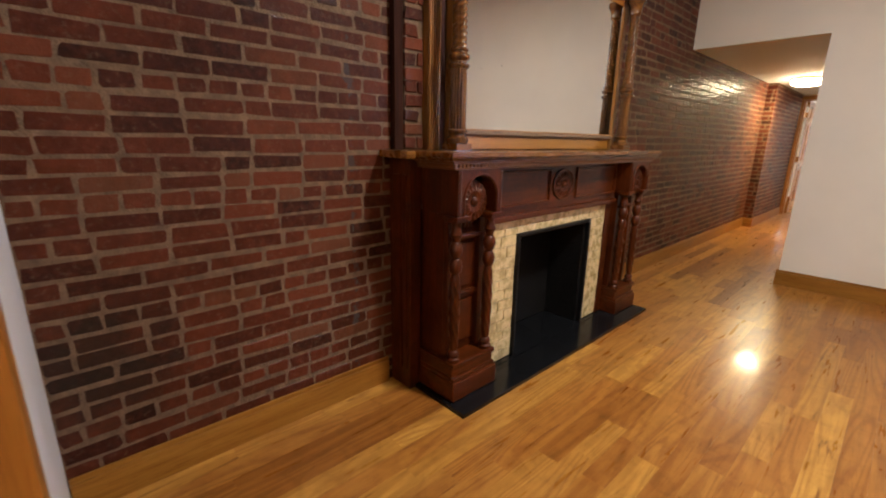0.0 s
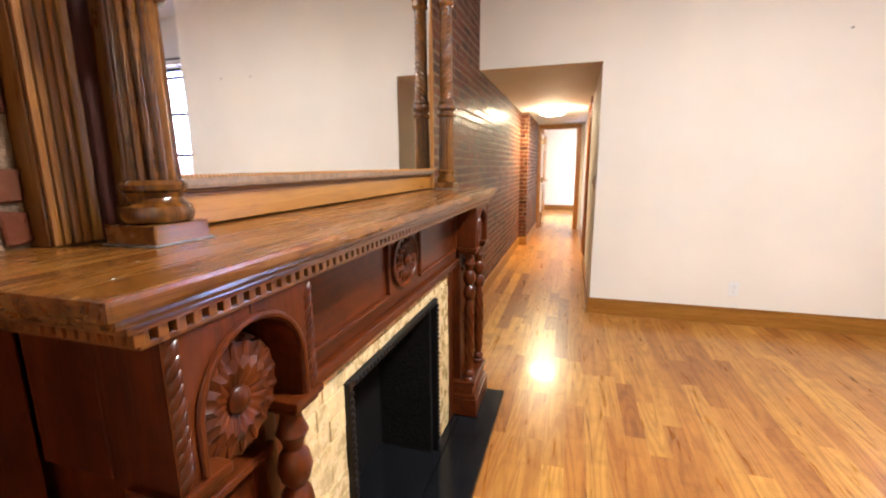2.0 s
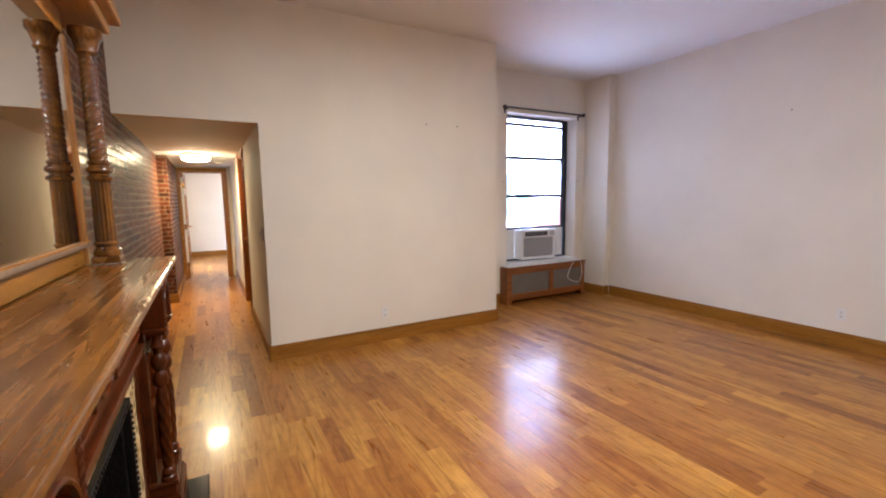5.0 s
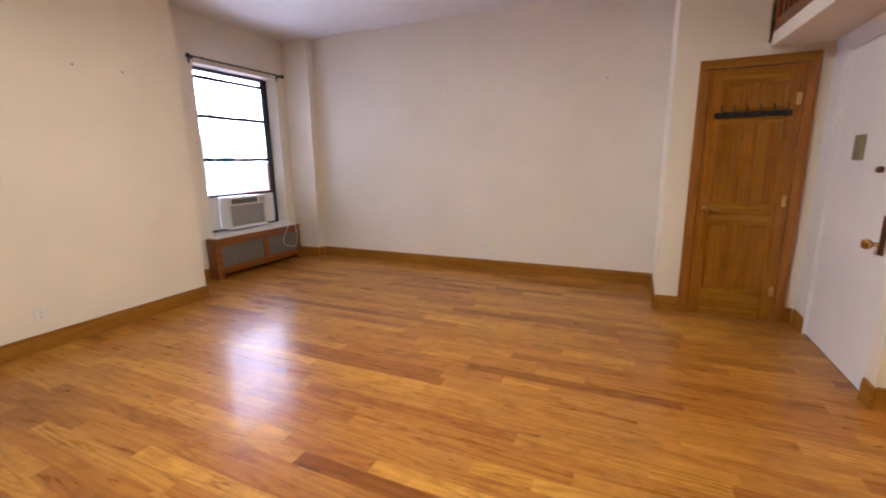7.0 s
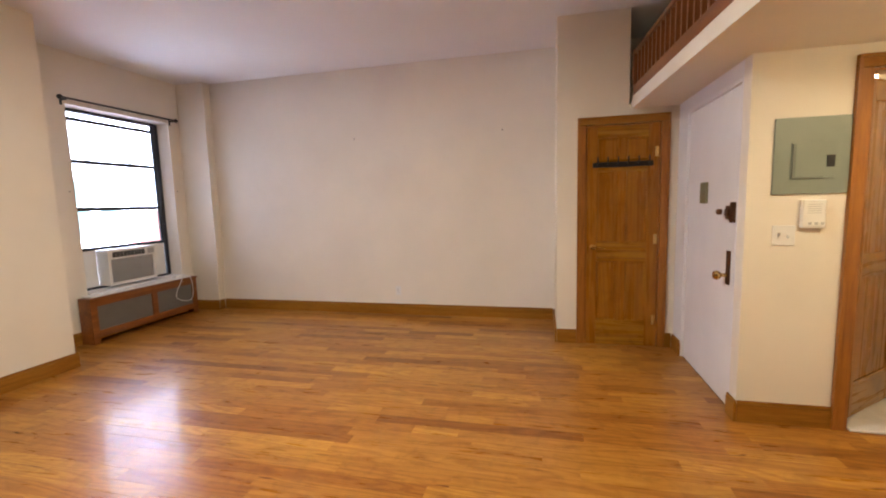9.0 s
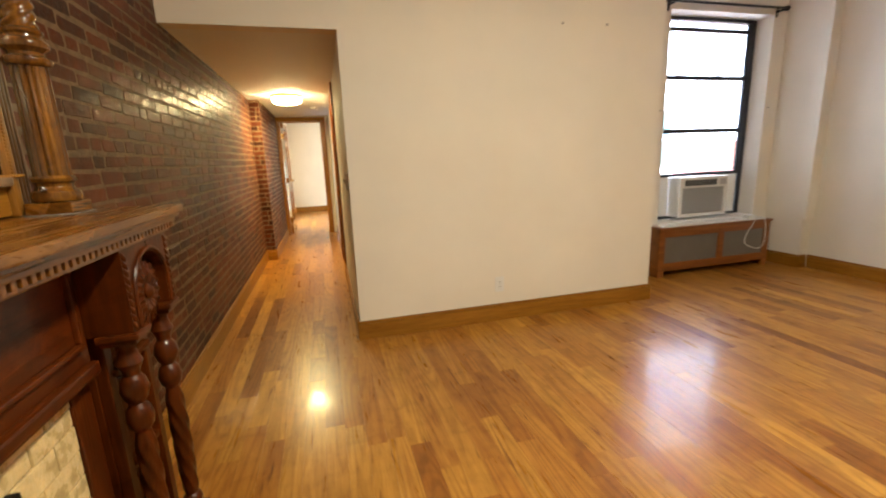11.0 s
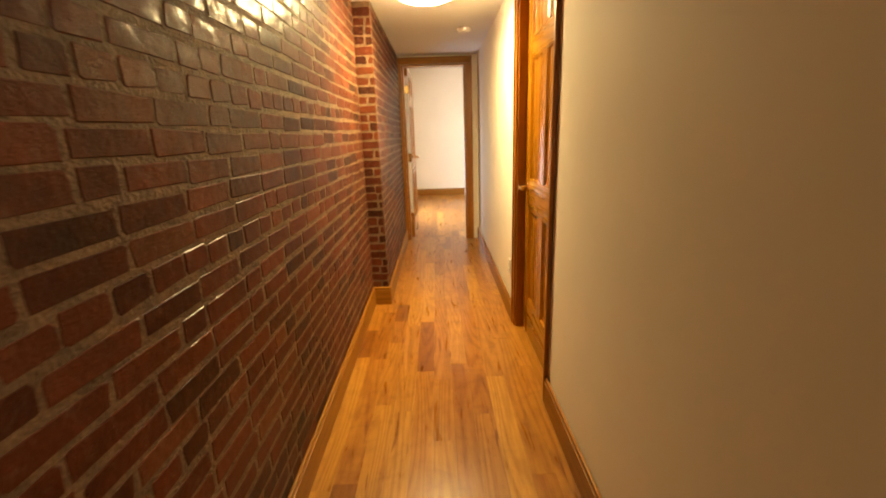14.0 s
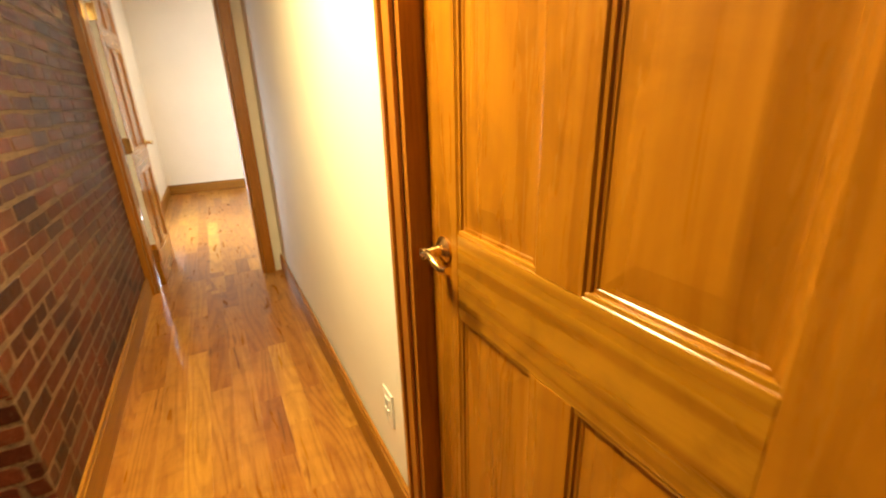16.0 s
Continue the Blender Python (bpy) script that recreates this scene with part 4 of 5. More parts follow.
part("window_sill", boxes((4.014, 5.238, 0.60, GY - 0.031, 0.498, 0.520), bev=0.004), WHITE, win)
bm = boxes((4.28, 4.33, GY - 0.02, GY - 0.005, 1.949, 1.962), (4.78, 4.83, GY - 0.02, GY - 0.005, 1.949, 1.962), bev=0.003)
part("sash_lock", bm, BLACK, win)
rod = thing("curtain_rod", "black curtain rod with ball finials, bare", "curtain rod")
part("rod", tube(bmesh.new(), [(3.925, 0.565, 2.532), (5.29, 0.565, 2.532)], 0.011, 10), BLACK, rod, smooth=True)
for x in (3.92, 5.295):
    bm = bmesh.new()
    bmesh.ops.create_icosphere(bm, subdivisions=2, radius=0.026, matrix=Matrix.Translation((x, 0.565, 2.532)))
    part("finial", bm, BLACK, rod, smooth=True)
for x in (3.975, 5.262):
    part("bracket", boxes((x - 0.008, x + 0.008, 0.566, WY, 2.512, 2.527), (x - 0.012, x + 0.012, WY - 0.006, WY, 2.47, 2.55), bev=0.002), BLACK, rod)

ac = thing("air_conditioner", "white and grey window air conditioner in the sash", "air conditioner")
ax0, ax1, az0, az1, af = 4.29, 4.885, 0.545, 0.948, 0.66
part("case", boxes((ax0, ax1, af + 0.03, 1.15, az0, az1), bev=0.01), PLASTIC, ac)
part("front_bezel", boxes((ax0 - 0.004, ax1 + 0.004, af, af + 0.03, az1 - 0.105, az1 + 0.003), (ax0 - 0.004, ax0 + 0.03, af, af + 0.03, az0, az1 - 0.106), (ax1 - 0.03, ax1 + 0.004, af, af + 0.03, az0, az1 - 0.106), (ax0 + 0.031, ax1 - 0.031, af, af + 0.03, az0, az0 + 0.035), bev=0.006), PLASTIC, ac)
bm = bmesh.new()
for k in range(22):
    z = az0 + 0.045 + k * 0.0122
    box(bm, ax0 + 0.031, ax1 - 0.031, af + 0.006, af + 0.022, z, z + 0.0075, 0.001)
part("intake_grille", bm, ACGREY, ac, "grey slatted intake grille")
part("grille_back", boxes((ax0 + 0.031, ax1 - 0.031, af + 0.023, af + 0.029, az0 + 0.036, az1 - 0.107)), BLACK, ac)
bm = bmesh.new()
for k in range(9):
    x = ax0 + 0.05 + k * 0.045
    box(bm, x, x + 0.039, af - 0.004, af + 0.002, az1 - 0.085, az1 - 0.025, 0.001)
part("outlet_louvre", bm, plain("louvre_dark", (0.05, 0.05, 0.055), 0.5), ac, "dark outlet louvres")
part("control_panel", boxes((ax1 - 0.105, ax1 - 0.02, af - 0.003, af + 0.002, az1 - 0.085, az1 - 0.025), bev=0.001), ACGREY, ac)
for x0, x1 in ((4.056, ax0 - 0.006), (ax1 + 0.006, 5.175)):
    bm = bmesh.new()
    n = 2 * max(3, int((x1 - x0) / 0.022))
    cols = [[bm.verts.new((x0 + (x1 - x0) * k / n, GY - (0.014 if k % 2 else 0.002) + q * 0.003, z)) for q in (0, 1) for z in (0.546, 0.956)] for k in range(n + 1)]
    for a, c in zip(cols, cols[1:]):
        for i0, i1 in ((0, 1), (1, 3), (3, 2), (2, 0)):
            bm.faces.new((a[i0], a[i1], c[i1], c[i0]))
    bm.faces.new([cols[0][i] for i in (0, 1, 3, 2)])
    bm.faces.new([cols[-1][i] for i in (0, 2, 3, 1)])
    part("side_curtain", bm, PLASTIC, ac, "white accordion side panel")

rad = thing("radiator_cover", "stained wooden radiator cover with grey mesh panels", "radiator cover")
rx0, rx1, ry0, ry1, rz = 3.885, 5.270, 0.452, 0.615, 0.495
part("top", boxes((rx0 - 0.012, rx1 + 0.004, ry0 - 0.015, 0.598, rz - 0.022, rz), bev=0.004), RADW, rad)
for x in (rx0, 4.60, rx1 - 0.075):
    part("post", boxes((x, x + 0.07, ry0, ry0 + 0.022, 0.0 if x != 4.60 else 0.066, rz - 0.023), bev=0.003), RADW, rad)
for a, b in ((rx0 + 0.071, 4.599), (4.671, rx1 - 0.076)):
    part("rail", boxes((a, b, ry0 + 0.001, ry0 + 0.021, 0.40, rz - 0.023), bev=0.003), RADW, rad)
    part("rail", boxes((a, b, ry0 + 0.001, ry0 + 0.021, 0.066, 0.14), bev=0.003), RADW, rad)
    bm = bmesh.new()
    box(bm, a, b, ry0 + 0.014, ry0 + 0.017, 0.141, 0.399)
    part("mesh_panel", bm, GRILLE, rad, "grey perforated metal panel")
for x in (rx0, rx1 - 0.02):
    part("end_panel", boxes((x, x + 0.02, ry0 + 0.023, ry1, 0.0, rz - 0.023), bev=0.003), RADW, rad)
slab = thing("radiator_shelf", "white painted board lying on the radiator cover", "shelf")
part("board", boxes((3.915, 5.20, 0.46, 0.597, rz + 0.001, rz + 0.014), bev=0.004), WHITE, slab)
cord = thing("power_cord", "white power cord hanging from the air conditioner", "cord")
pts = [(4.90, 0.66, 0.55), (4.98, 0.56, 0.525), (5.03, 0.45, 0.52), (5.00, 0.428, 0.46), (4.93, 0.43, 0.36), (4.92, 0.43, 0.27), (5.02, 0.43, 0.215), (5.12, 0.43, 0.20), (5.17, 0.43, 0.25), (5.18, 0.43, 0.36), (5.16, 0.428, 0.47), (5.13, 0.45, 0.522), (5.05, 0.50, 0.525)]
sm = []
for a, b, c, d in zip([pts[0]] + pts[:-2], pts[:-1], pts[1:], pts[2:] + [pts[-1]]):
    a, b, c, d = map(Vector, (a, b, c, d))
    for k in range(5):
        u = k / 5
        sm.append(0.5 * (2 * b + (c - a) * u + (2 * a - 5 * b + 4 * c - d) * u * u + (3 * b - a - 3 * c + d) * u ** 3))
part("cable", tube(bmesh.new(), sm, 0.004, 6), PLASTIC, cord, smooth=True)
part("plug_box", boxes((4.98, 5.07, 0.47, 0.53, rz + 0.0145, rz + 0.05), bev=0.006), PLASTIC, cord)
paper = thing("paper_sheet", "folded white paper on the sill", "paper")
part("sheet", boxes((4.52, 4.72, 0.50, 0.58, rz + 0.0145, rz + 0.018), (4.76, 4.86, 0.48, 0.55, rz + 0.0145, rz + 0.02)), plain("paper", (0.7, 0.7, 0.72), 0.7), paper)

# ---- small wall fittings ----


def outlet(m):
    """A two-socket outlet; its plate lies in the local xz plane and faces -y."""
    root = thing("wall_outlet", "white plastic wall outlet, two sockets", "outlet", "wall outlets", m=m)
    part("plate", boxes((-0.036, 0.036, -0.006, 0, -0.058, 0.058), bev=0.003), PLASTIC, root)
    for z in (-0.02, 0.02):
        sk = part("socket", boxes((-0.016, 0.016, -0.009, -0.006, z - 0.014, z + 0.014), bev=0.002), PLASTIC, root)
        part("slots", boxes((-0.007, -0.005, -0.0096, -0.009, z - 0.004, z + 0.006), (0.005, 0.007, -0.0096, -0.009, z - 0.004, z + 0.006), (-0.002, 0.002, -0.0096, -0.009, z - 0.010, z - 0.006)), BLACK, sk)
    part("screw", lathe(bmesh.new(), 0, 0, ((0.003, 0.0), (0.003, 0.001)), 8), ACGREY, root).matrix_local = pose(0, -0.0062, 0, 90)
    return root


o1 = outlet(pose(2.03, -0.0005, 0.284))
copy_thing(o1, pose(EX - 0.0005, -2.32, 0.30, 0, 0, -90))
copy_thing(o1, pose(W - 0.0005, 2.80, 0.33, 0, 0, -90))
copy_thing(o1, pose(BX + 0.30, WY - 0.0005, 0.28))


def switch(m, label, d=0.006):
    """A two-gang toggle switch that faces -y."""
    root = thing("light_switch", label, "switch", "light switches", m=m)
    part("plate", boxes((-0.058, 0.058, -d, 0, -0.058, 0.058), bev=0.003), PLASTIC, root)
    for x, up in ((-0.023, 1), (0.023, -1)):
        tg = part("toggle", boxes((x - 0.005, x + 0.005, -d - 0.012, -d, min(0, up * 0.012) - 0.002, max(0, up * 0.012) + 0.002), bev=0.002), PLASTIC, root)
        part("collar", boxes((x - 0.008, x + 0.008, -d - 0.0015, -d, -0.014, 0.014), bev=0.001), PLASTIC, tg)
    return root


switch(pose(W - 0.0005, 0.19, 1.10, 0, 0, -90), "white two-gang toggle switch on the hall wall", 0.013)
switch(pose(PX - 0.0005, -5.448, 1.143, 0, 0, -90), "white two-gang toggle switch under the electrical panel")

ep = thing("electrical_panel", "grey-green steel electrical panel cover, shut", "electrical panel")
part("cover", boxes((PX - 0.012, PX - 0.0005, -5.738, -5.374, 1.378, 1.802), bev=0.003), GREYPANEL, ep)
dr = part("panel_door", boxes((PX - 0.016, PX - 0.0125, -5.672, -5.455, 1.462, 1.668), bev=0.002), GREYPANEL, ep)
# rib along the door edge, with shadow put into its darker grey
part("hinge_rib", boxes((PX - 0.024, PX - 0.0165, -5.478, -5.462, 1.468, 1.655), (PX - 0.022, PX - 0.0165, -5.613, -5.478, 1.464, 1.475), bev=0.002), plain("panel_shadow_grey", (0.16, 0.18, 0.16), 0.5), dr)
part("latch", boxes((PX - 0.020, PX - 0.0165, -5.666, -5.628, 1.525, 1.590), (PX - 0.024, PX - 0.0205, -5.656, -5.639, 1.54, 1.565), bev=0.002), BLACK, dr, "small black latch")
ic = thing("intercom", "white plastic wall intercom box with buttons", "intercom")
part("body", boxes((PX - 0.034, PX - 0.0005, -5.634, -5.522, 1.188, 1.345), bev=0.006), PLASTIC, ic)
for k in range(3):
    part("button", boxes((PX - 0.038, PX - 0.0345, -5.556 - 0.030 * k - 0.010, -5.556 - 0.030 * k + 0.006, 1.205, 1.220), bev=0.001), ACGREY, ic)
part("speaker_slots", boxes(*[(PX - 0.0352, PX - 0.034, -5.612, -5.545, 1.27 + 0.012 * k, 1.273 + 0.012 * k) for k in range(5)]), ACGREY, ic)

rack = thing("coat_rack", "black metal hook rack across the closet door", "coat rack")
part("bar", boxes((CX - 0.022, CX - 0.006, -5.045, -4.535, 1.66, 1.705), bev=0.004), BLACK, rack)
for k in range(6):
    y = -4.575 - k * 0.086
    part("hook", tube(bmesh.new(), [(CX - 0.022, y, 1.69), (CX - 0.05, y, 1.695), (CX - 0.07, y, 1.72), (CX - 0.062, y, 1.75)], 0.006, 8), BLACK, rack, smooth=True)


def picture_nail(m):
    root = thing("wall_hook", "small metal picture hook in a bare wall", "hook", "picture hooks", m=m)
    bm = bmesh.new()
    turned(bm, pose(0, 0, 0, 90), ((0.009, 0), (0.008, 0.002), (0.003, 0.003), (0.003, 0.009), (0.005, 0.010)), 10)
    part("nail", bm, plain("dull_nail", (0.34, 0.30, 0.26), 0.5, metal=0.3), root)
    return root


h1 = picture_nail(pose(EX - 0.0005, -1.82, 2.19, 0, 0, -90))
for m in (pose(3.958, WY - 0.0005, 1.60), pose(5.284, WY - 0.0005, 1.62), pose(EX - 0.0005, -3.64, 2.185, 0, 0, -90), pose(2.527, -0.0005, 2.127), pose(2.883, -0.0005, 2.13)):
    copy_thing(h1, m)

# ---- ceiling fittings ----


def drum_lamp(name, c, label, glass=LAMPGLASS):
    root = thing(name, label, "lamp", m=pose(*c))
    part("base", lathe(bmesh.new(), 0, 0, ((0.172, -0.001), (0.176, -0.006), (0.176, -0.026), (0.166, -0.030)), 40), BRASS, root, "thin brass base ring", True)
    part("glass_shade", lathe(bmesh.new(), 0, 0, ((0.165, -0.028), (0.166, -0.060), (0.155, -0.080), (0.12, -0.093), (0.06, -0.099), (0.002, -0.10)), 40), glass, root, "glowing frosted glass shade", True)
    return root


drum_lamp("ceiling_lamp", HALL_LAMP, "flush frosted glass ceiling lamp, lit")
drum_lamp("ceiling_lamp", ROOM_FILL, "added unseen glass lamp that fills the room with light", FILLGLASS)
drum_lamp("ceiling_lamp", LOFT_LAMP, "flush frosted glass lamp under the loft, lit", SIDEGLASS)
drum_lamp("ceiling_lamp", (1.6, 7.0, 2.5), "added unseen glass lamp that brightens the far room", SIDEGLASS)
drum_lamp("ceiling_lamp", (4.05, -6.05, 2.17), "flush frosted glass bathroom lamp, lit", SIDEGLASS)
sd = thing("smoke_detector", "small white round smoke detector", "smoke detector", m=pose(0.76, 3.85, HC))
part("body", lathe(bmesh.new(), 0, 0, ((0.055, -0.0005), (0.055, -0.012), (0.046, -0.030), (0.02, -0.034), (0.001, -0.034)), 28), PLASTIC, sd, smooth=True)
part("vent_ring", lathe(bmesh.new(), 0, 0, ((0.050, -0.020), (0.051, -0.024)), 28), ACGREY, sd)

# ---- loft rail ----
lr = thing("loft_railing", "stained wooden loft railing with square balusters", "railing", m=pose(CX, -4.886, 0, 0, 0, 2.8) @ pose(-CX, 4.866, 0))
RX = wood("rail_wood_x", (0.12, 0.035, 0.010), (0.20, 0.065, 0.016), (0.28, 0.10, 0.028), "x", 0.35, 0.3)
RZ = wood("rail_wood_z", (0.12, 0.035, 0.010), (0.20, 0.065, 0.016), (0.28, 0.10, 0.028), "z", 0.35, 0.3)
part("bottom_rail", boxes((0.1, CX - 0.001, -4.885, -4.848, 2.271, 2.36), bev=0.004), RX, lr)
part("top_rail", boxes((0.1, CX - 0.051, -4.890, -4.842, 2.615, 2.65), bev=0.006), RX, lr)
part("newel", boxes((CX - 0.05, CX - 0.001, -4.892, -4.840, 2.3605, 2.66), bev=0.004), RZ, lr)
bal = None
for k in range(44):
    x = CX - 0.13 - k * 0.102
    if bal is None:
        bal = part("baluster", boxes((-0.014, 0.014, -0.014, 0.014, 2.3605, 2.6145), bev=0.003), RZ, lr)
        bal.location = (x, -4.866, 0)
    else:
        b = new("baluster", bal.data)
        b.parent = lr
        b.location = (x, -4.866, 0)

# ---- far doorway: door standing open, low window behind it ----
fd = panel_door("door_5", 0.64, 1.92, "six-panel stained pine door, standing open", pose(0.206, DY + 0.13, 0.006, 0, 0, 88))
lever(fd, 0.585, 0.0, 0.93, -1, -1)
part("edge_strip", boxes((-0.003, -0.0005, 0.003, 0.032, 0.30, 0.90), (-0.003, -0.0005, 0.003, 0.032, 1.0, 1.84), bev=0.001), WHITE, fd, "white strips on the hinge edge")
for z in (0.22, 0.95, 1.70):
    part("hinge", boxes((-0.005, -0.0005, 0.002, 0.033, z - 0.045, z + 0.045), (-0.012, 0.0, -0.010, 0.001, z - 0.045, z + 0.045), bev=0.001), BRASS, fd, "brass butt hinge")
w2 = thing("window_2", "low white-framed window of the far room", "window", kind="structure")
part("window_frame", boxes((-0.06, 0.02, 6.0, 6.04, 0.22, 1.28), (-0.06, 0.02, 7.06, 7.1, 0.22, 1.28), (-0.06, 0.02, 6.04, 7.06, 1.24, 1.28), (-0.06, 0.02, 6.04, 7.06, 0.22, 0.26), (-0.05, 0.01, 6.04, 7.06, 0.73, 0.77), bev=0.003), WHITE, w2)
g = part("pane", boxes((-0.024, -0.020, 6.04, 7.06, 0.26, 1.24)), GLASS, w2)
g.visible_shadow = False

tagged(part("threshold_bath", boxes((PX - 0.03, PX + 0.13, -6.49, -5.83, 0.0, 0.012), bev=0.003), MARBLE), "white marble threshold of the bathroom", "threshold", "", "structure")
bath = tagged(part("floor_bath", boxes((PX + 0.131, CX, SY, EY - 0.121, -0.01, 0.004)), MARBLE), "white tiled bathroom floor", "floor", "", "structure")

fb = thing("door_3", "golden pine bathroom door, half open", "door", kind="structure", m=pose(PX + 0.106, -5.832, 0.014, 0, 0, -50))
for x0, x1, z0, z1 in ((0, 0.10, 0, 2.0), (0.56, 0.66, 0, 2.0), (0.1, 0.56, 0, 0.22), (0.1, 0.56, 0.86, 1.0), (0.1, 0.56, 1.88, 2.0)):
    part("stile" if x1 - x0 < 0.2 else "rail", boxes((x0, x1, -0.035, 0, z0, z1), bev=0.002), DOORW if x1 - x0 < 0.2 else DOORW_Y, fb)
for z0, z1 in ((0.22, 0.86), (1.0, 1.88)):
    part("panel", boxes((0.1, 0.56, -0.027, -0.008, z0, z1)), DOORW, fb)
for z in (0.25, 1.05, 1.75):
    part("hinge", boxes((-0.006, 0.0, -0.034, -0.004, z - 0.045, z + 0.045), (-0.014, -0.004, -0.046, -0.036, z - 0.045, z + 0.045), bev=0.002), BRASS, fb, "brass butt hinge")

# ---- stub wall casing at the start of the walk ----
tagged(part("trim_stub", boxes((0.721, 0.745, -4.83, -4.690, 0, 2.2), (0.66, 0.72, -4.704, -4.69, 0, 2.2), bev=0.003), TRIM_Z), "stained oak trim on the stub wall", "trim", "", "structure")

# ---- outside the window ----
# walls and panes here emit by themselves, in place of daylight on the building
fac = thing("apartment_building", "self-glowing pale apartment wall with a red brick part across the yard", "building")
part("wall", boxes((2.95, 7.87, 4.6, 4.8, -6, 9.5)), GLOW_WALL, fac)
part("brick_wall", boxes((7.88, 13.0, 4.3, 4.8, -6, 1.38)), GLOW_BRICK, fac)
part("upper_wall", boxes((7.88, 13.0, 4.5, 4.8, 1.381, 9.5)), GLOW_WALL, fac)
GLOW_PANE = glow_backdrop("glowing_far_glass", (0.60, 0.86, 0.92), 1.2)
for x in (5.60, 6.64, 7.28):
    w = part("window", boxes((x, x + 0.46, 4.57, 4.599, 0.9, 2.0)), GLOW_PANE, fac)
    part("window_frame", boxes((x - 0.05, x, 4.55, 4.6, 0.85, 2.05), (x + 0.46, x + 0.51, 4.55, 4.6, 0.85, 2.05), (x, x + 0.46, 4.55, 4.6, 1.43, 1.48), (x, x + 0.46, 4.55, 4.6, 2.0, 2.05), (x, x + 0.46, 4.55, 4.6, 0.85, 0.9)), GLOW_WALL, w)
structure("ground", boxes((-300, 300, 9.5, 300, -6.2, -6.0), (5.8, 300, -300, 9.5, -6.2, -6.0), (-300, 5.8, 1.0, 9.5, -6.2, -6.0)), plain("yard_concrete", (0.3, 0.3, 0.3), 0.9), "grey concrete yard below", "ground")

# ---- bricks ----
BR = random.Random(11)
COURSE, MORT, HEAD = 0.059, 0.0102, 0.0080


def brick_rows(y0, y1, z0, z1, skip=None):
    """Bricks as (y0, y1, z0, z1) in courses; every sixth course is of headers."""
    out = []
    k = 0
    z = z0 + 0.004
    while z + COURSE * 0.6 < z1:
        header = k % 6 == 4
        zt = min(z + COURSE - MORT, z1)
        y = y0 - (0.0 if k % 2 else 0.096) - BR.uniform(0, 0.03)
        while y < y1:
            w = (0.086 if header or BR.random() < 0.12 else 0.180) + BR.uniform(-0.006, 0.006)
            a, b = max(y, y0), min(y + w, y1)
            if b - a > 0.025 and not (skip and skip(a, b, z)):
                w_ = 0.0045 * math.sin(a * 1.9 + k * 0.7) + 0.002 * math.sin(a * 7.3 + k * 2.1)
                out.append((a, b, z + w_ + BR.uniform(-0.0025, 0.0025), zt + w_ + BR.uniform(-0.0025, 0.0025)))
            y += w + HEAD + BR.uniform(-0.002, 0.003)
        z += COURSE
        k += 1
    return out


def brick_verts(u0, u1, z0, z1, put):
    """A brick with worn, rounded front edges; put(u, z, out) gives the place in the world."""
    j = lambda s: BR.uniform(-s, s)
    d = BR.uniform(0.0027, 0.0037)
    tu, tz = j(0.0002), j(0.0002)
    um, zm = (u0 + u1) / 2, (z0 + z1) / 2
    cut = [BR.uniform(0.001, 0.0075) for k in range(4)]
    flat = []
    for (cu, cz), (su, sz), r in zip(((u0, z0), (u1, z0), (u1, z1), (u0, z1)), ((1, 1), (-1, 1), (-1, -1), (1, -1)), cut):
        p, q = (cu, cz + sz * r), (cu + su * r, cz)
        flat += [p, q] if su == sz else [q, p]
    flat = [(u + j(0.0042), z + j(0.0034)) for u, z in flat]
    c = BR.uniform(0.002, 0.004)
    vs = []
    for inset, out in ((0.0, -0.012), (0.0, d - c), (c, d)):
        for u, z in flat:
            su, sz = (1 if u > um else -1), (1 if z > zm else -1)
            o = out + (tu * su + tz * sz + j(0.0003) if out > -0.01 else 0)
            vs.append(put(u - su * inset, z - sz * inset, o))
    return vs


BRICK_FACES = [(i, (i + 1) % 8, (i + 1) % 8 + 8, i + 8) for i in range(8)] + [(8 + i, 8 + (i + 1) % 8, 16 + (i + 1) % 8, 16 + i) for i in range(8)] + [tuple(range(16, 24))]


def joined_bricks(name, rows, put, flip=False):
    vs, fs = [], []
    for r in rows:
        n = len(vs)
        vs += brick_verts(*r, put)
        fs += [tuple(n + i for i in (f[::-1] if flip else f)) for f in BRICK_FACES]
    me = bpy.data.meshes.new(name)
    me.from_pydata(vs, [], fs)
    me.materials.append(BRICK_S)
    ob = new(name, me)
    ob.parent = WALLBRICK
    return tagged(ob, "dark red sealed bricks of the wall", kind="stuff")


def hidden(a, b, z):
    return (a > -3.40 and b < -1.56 and z < 1.03) or (a > -3.40 and b < -1.50 and 1.15 < z < 2.1)


on_west = lambda u, z, o: (o, u, z)
rows = brick_rows(-4.703, STEP, 0.0, RC, hidden)
near = [r for r in rows if 0.62 < r[0] and r[1] < 2.30 and r[3] < HC]
near_set = set(near)
rest = [r for r in rows if r not in near_set and not (r[0] > 0.02 and r[2] > HC)]
joined_bricks("bricks_rest", rest, on_west)
joined_bricks("bricks_step_out", brick_rows(STEP, DY, 0.0, HC), lambda u, z, o: (SX + o, u, z))
joined_bricks("bricks_step_face", brick_rows(0.0, SX, 0.0, HC), lambda u, z, o: (u, STEP - o, z))
joined_bricks("bricks_nib", brick_rows(-3.406, -3.306, SH, RC), lambda u, z, o: (0.045 + o, u, z))
part("brick_nib_core", boxes((0.0, 0.040, -3.406, -3.306, SH, RC - 0.001)), MORTAR, WALLBRICK)
kinds = {}
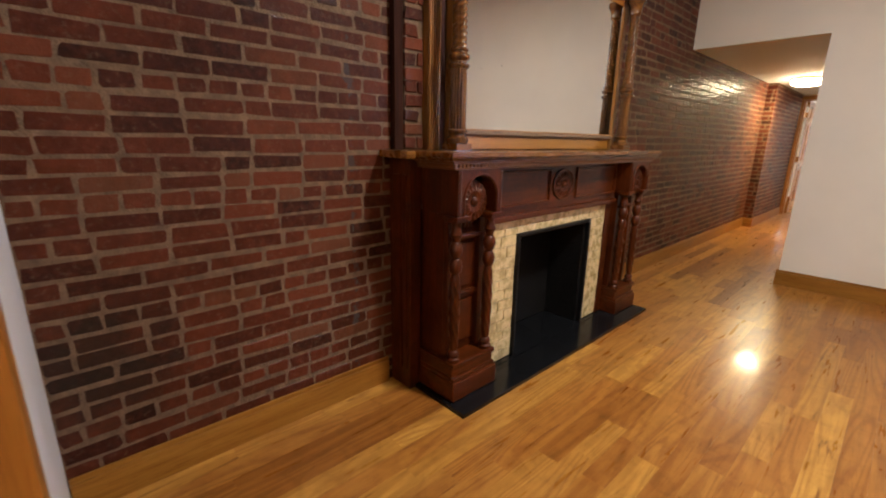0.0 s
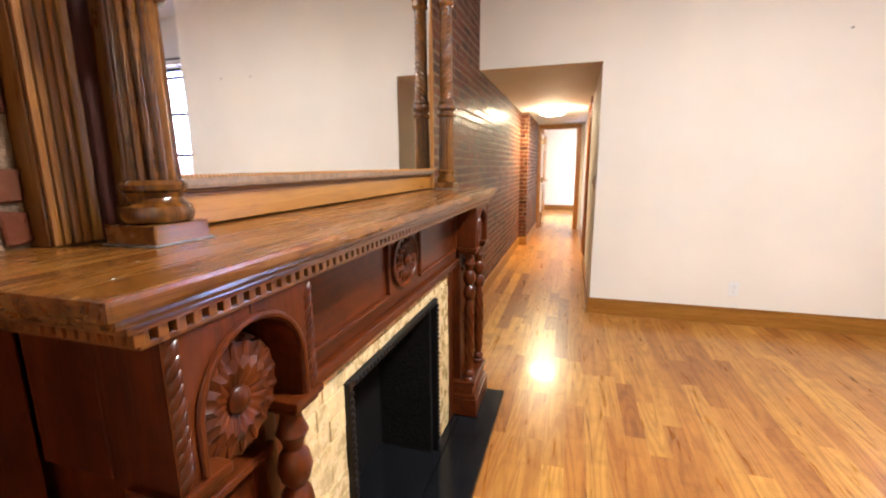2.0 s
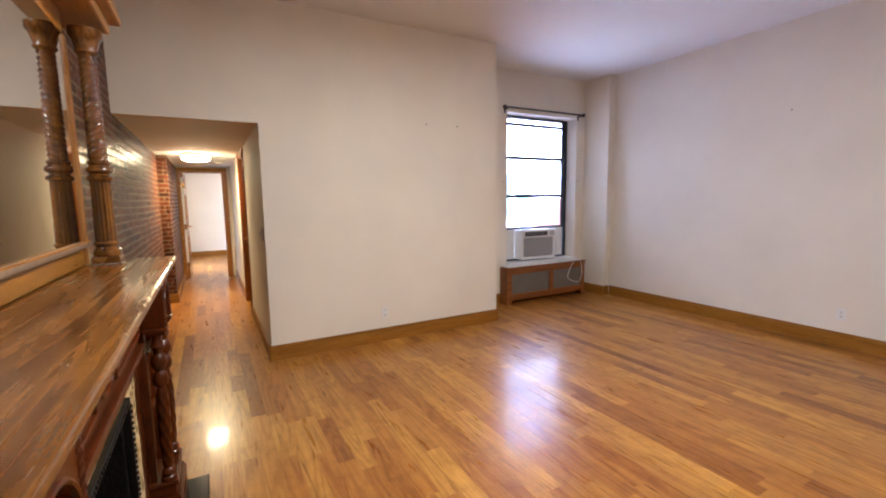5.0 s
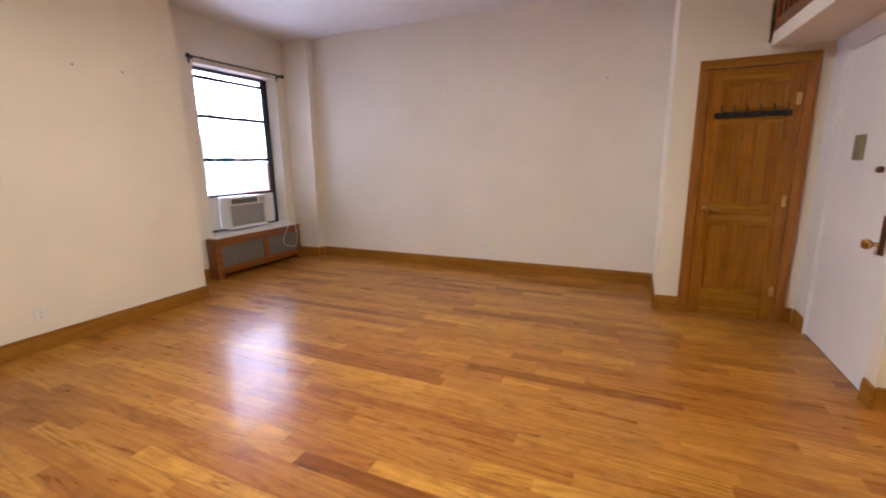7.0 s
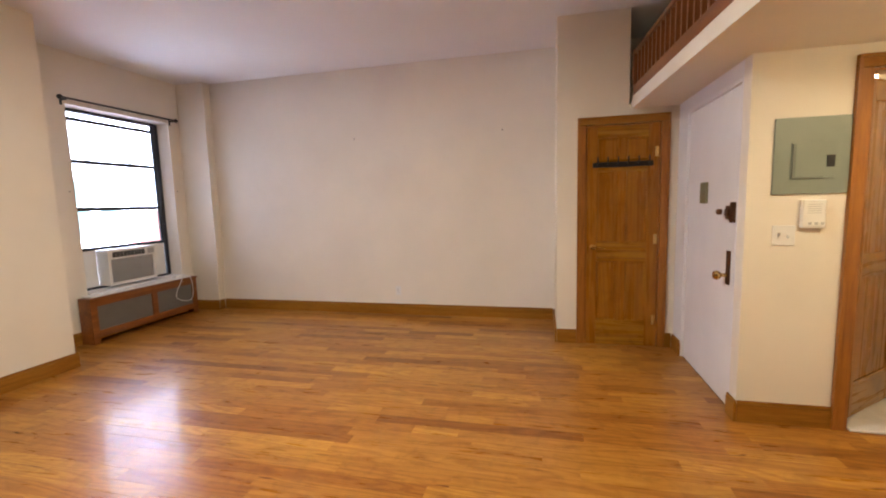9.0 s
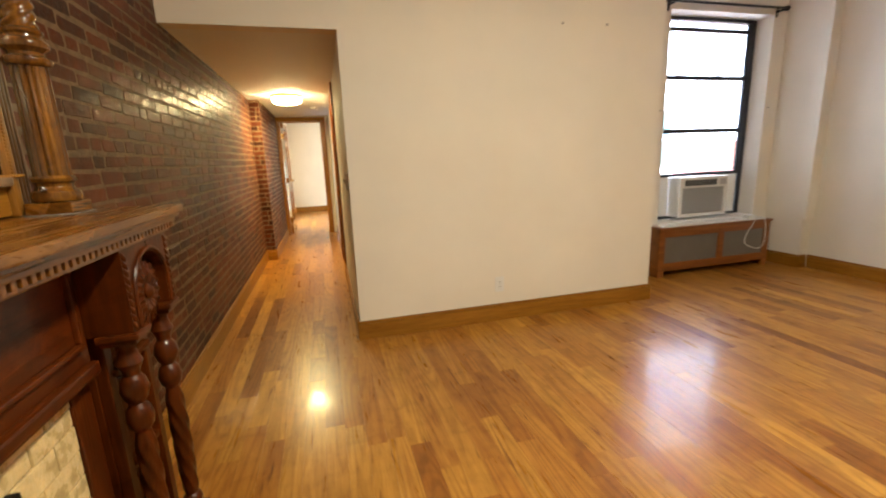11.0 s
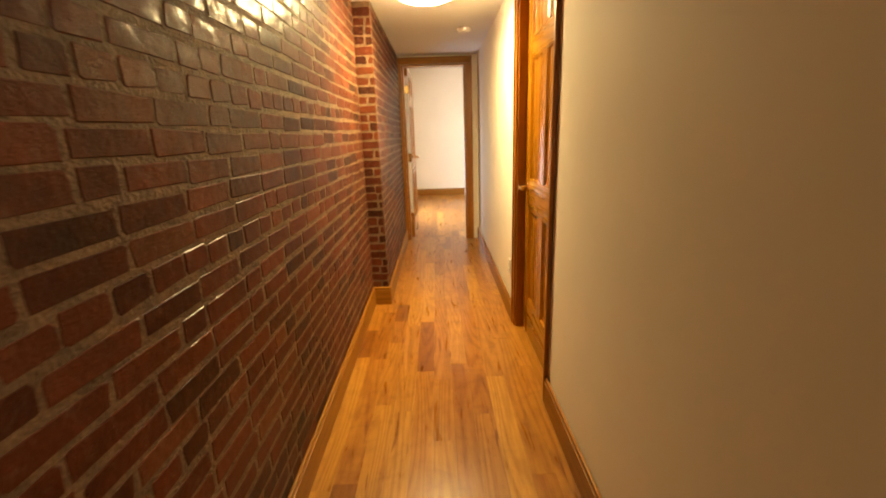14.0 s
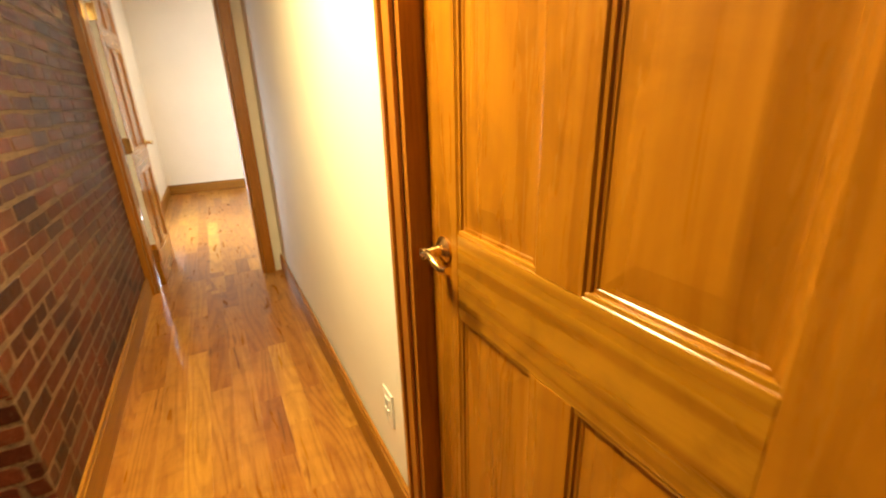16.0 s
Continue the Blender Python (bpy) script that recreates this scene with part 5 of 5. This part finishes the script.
for u0, u1, z0, z1 in near:
    w = round((u1 - u0) / 0.004) * 0.004
    key = (w, BR.randrange(4))
    if key not in kinds:
        h = COURSE - MORT
        me = bpy.data.meshes.new("brick")
        me.from_pydata(brick_verts(-w / 2, w / 2, -h / 2, h / 2, on_west), [], BRICK_FACES)
        me.materials.append(BRICK_P)
        kinds[key] = me
    ob = new("brick", kinds[key])
    ob.parent = WALLBRICK
    ob.location = (BR.uniform(0.0, 0.0008), (u0 + u1) / 2, (z0 + z1) / 2)

# ---- oak floor ----
FR = random.Random(3)
PW = 0.090


def spans(x):
    if x < W:
        return [(-6.69, DY + 0.10)] if x > 0.02 else [(-4.70, STEP)]
    if x < PX:
        return [(-6.69, 0.0)] if x < BX else [(-6.69, WY)]
    if x < CX:
        return [(EY - 0.019, WY)]
    return [(JY, WY)]


planks = []
x = 0.001
while x < EX:
    for y0, y1 in spans(x + PW / 2):
        y = y0 - FR.uniform(0, 0.8)
        while y < y1:
            ln = FR.choice((0.32, 0.45, 0.6, 0.75, 0.95, 1.2)) * FR.uniform(0.85, 1.2)
            a, b = max(y, y0), min(y + ln, y1)
            if b - a > 0.03:
                planks.append((x + 0.0001, min(x + PW - 0.0001, EX), a + 0.0001, b - 0.0001))
            y += ln
    x += PW


def cut(p):
    """Leaves out the hearth."""
    if p[0] >= 0.478 or p[3] <= -3.432 or p[2] >= -1.538:
        return [p]
    out = []
    if p[2] < -3.432:
        out.append((p[0], p[1], p[2], -3.432))
    if p[3] > -1.538:
        out.append((p[0], p[1], -1.538, p[3]))
    if p[1] > 0.4815:
        out.append((0.4815, p[1], max(p[2], -3.432), min(p[3], -1.538)))
    return out


planks = [q for p in planks for q in cut(p)]
FLOOR = bpy.data.objects["floor_base"]
PLANK_FACES = [(0, 1, 5, 4), (1, 2, 6, 5), (2, 3, 7, 6), (3, 0, 4, 7), (4, 5, 9, 8), (5, 6, 10, 9), (6, 7, 11, 10), (7, 4, 8, 11), (8, 9, 10, 11)]


def plank_verts(x0, x1, y0, y1, dz):
    e = 0.0007
    vs = []
    tx, ty = FR.uniform(-0.00022, 0.00022), FR.uniform(-0.0004, 0.0004)
    for inset, z in ((0, -0.012), (0, dz - 0.00012), (e, dz)):
        vs += [(x0 + inset, y0 + inset, z - tx - ty), (x1 - inset, y0 + inset, z + tx - ty), (x1 - inset, y1 - inset, z + tx + ty), (x0 + inset, y1 - inset, z - tx + ty)]
    return vs


def nearest(p):
    cx, cy = (p[0] + p[1]) / 2, (p[2] + p[3]) / 2
    return (cx < 1.0 and -1.2 < cy < 5.0) or (0.5 < cx < 2.3 and -4.5 < cy < -1.2)


single = [p for p in planks if nearest(p)][:300]
chosen = set(single)
for p in single:
    me = bpy.data.meshes.new("plank")
    cx, cy = (p[0] + p[1]) / 2, (p[2] + p[3]) / 2
    me.from_pydata(plank_verts(p[0] - cx, p[1] - cx, p[2] - cy, p[3] - cy, FR.uniform(-0.0002, 0.0002)), [], PLANK_FACES)
    me.materials.append(OAK_P)
    ob = new("plank", me)
    ob.parent = FLOOR
    ob.location = (cx, cy, 0)


def joined_planks(name, rows, label):
    vs, fs = [], []
    for p in rows:
        n = len(vs)
        vs += plank_verts(*p, FR.uniform(-0.0002, 0.0002))
        fs += [tuple(n + i for i in f) for f in PLANK_FACES]
    me = bpy.data.meshes.new(name)
    me.from_pydata(vs, [], fs)
    me.materials.append(OAK_S)
    ob = new(name, me)
    ob.parent = FLOOR
    tagged(ob, label, kind="stuff")


joined_planks("planks_rest", [p for p in planks if p not in chosen], "varnished oak strip flooring")
far = []
x = 0.03
while x < 2.7:
    y = DY + 0.10 - FR.uniform(0, 0.7)
    while y < 8.85:
        ln = FR.uniform(0.35, 1.2)
        far.append((x + 0.0004, x + PW - 0.0004, max(y, DY + 0.1) + 0.0004, min(y + ln, 8.85) - 0.0004))
        y += ln
    x += PW
joined_planks("planks_far_room", far, "varnished oak strip flooring of the far room")
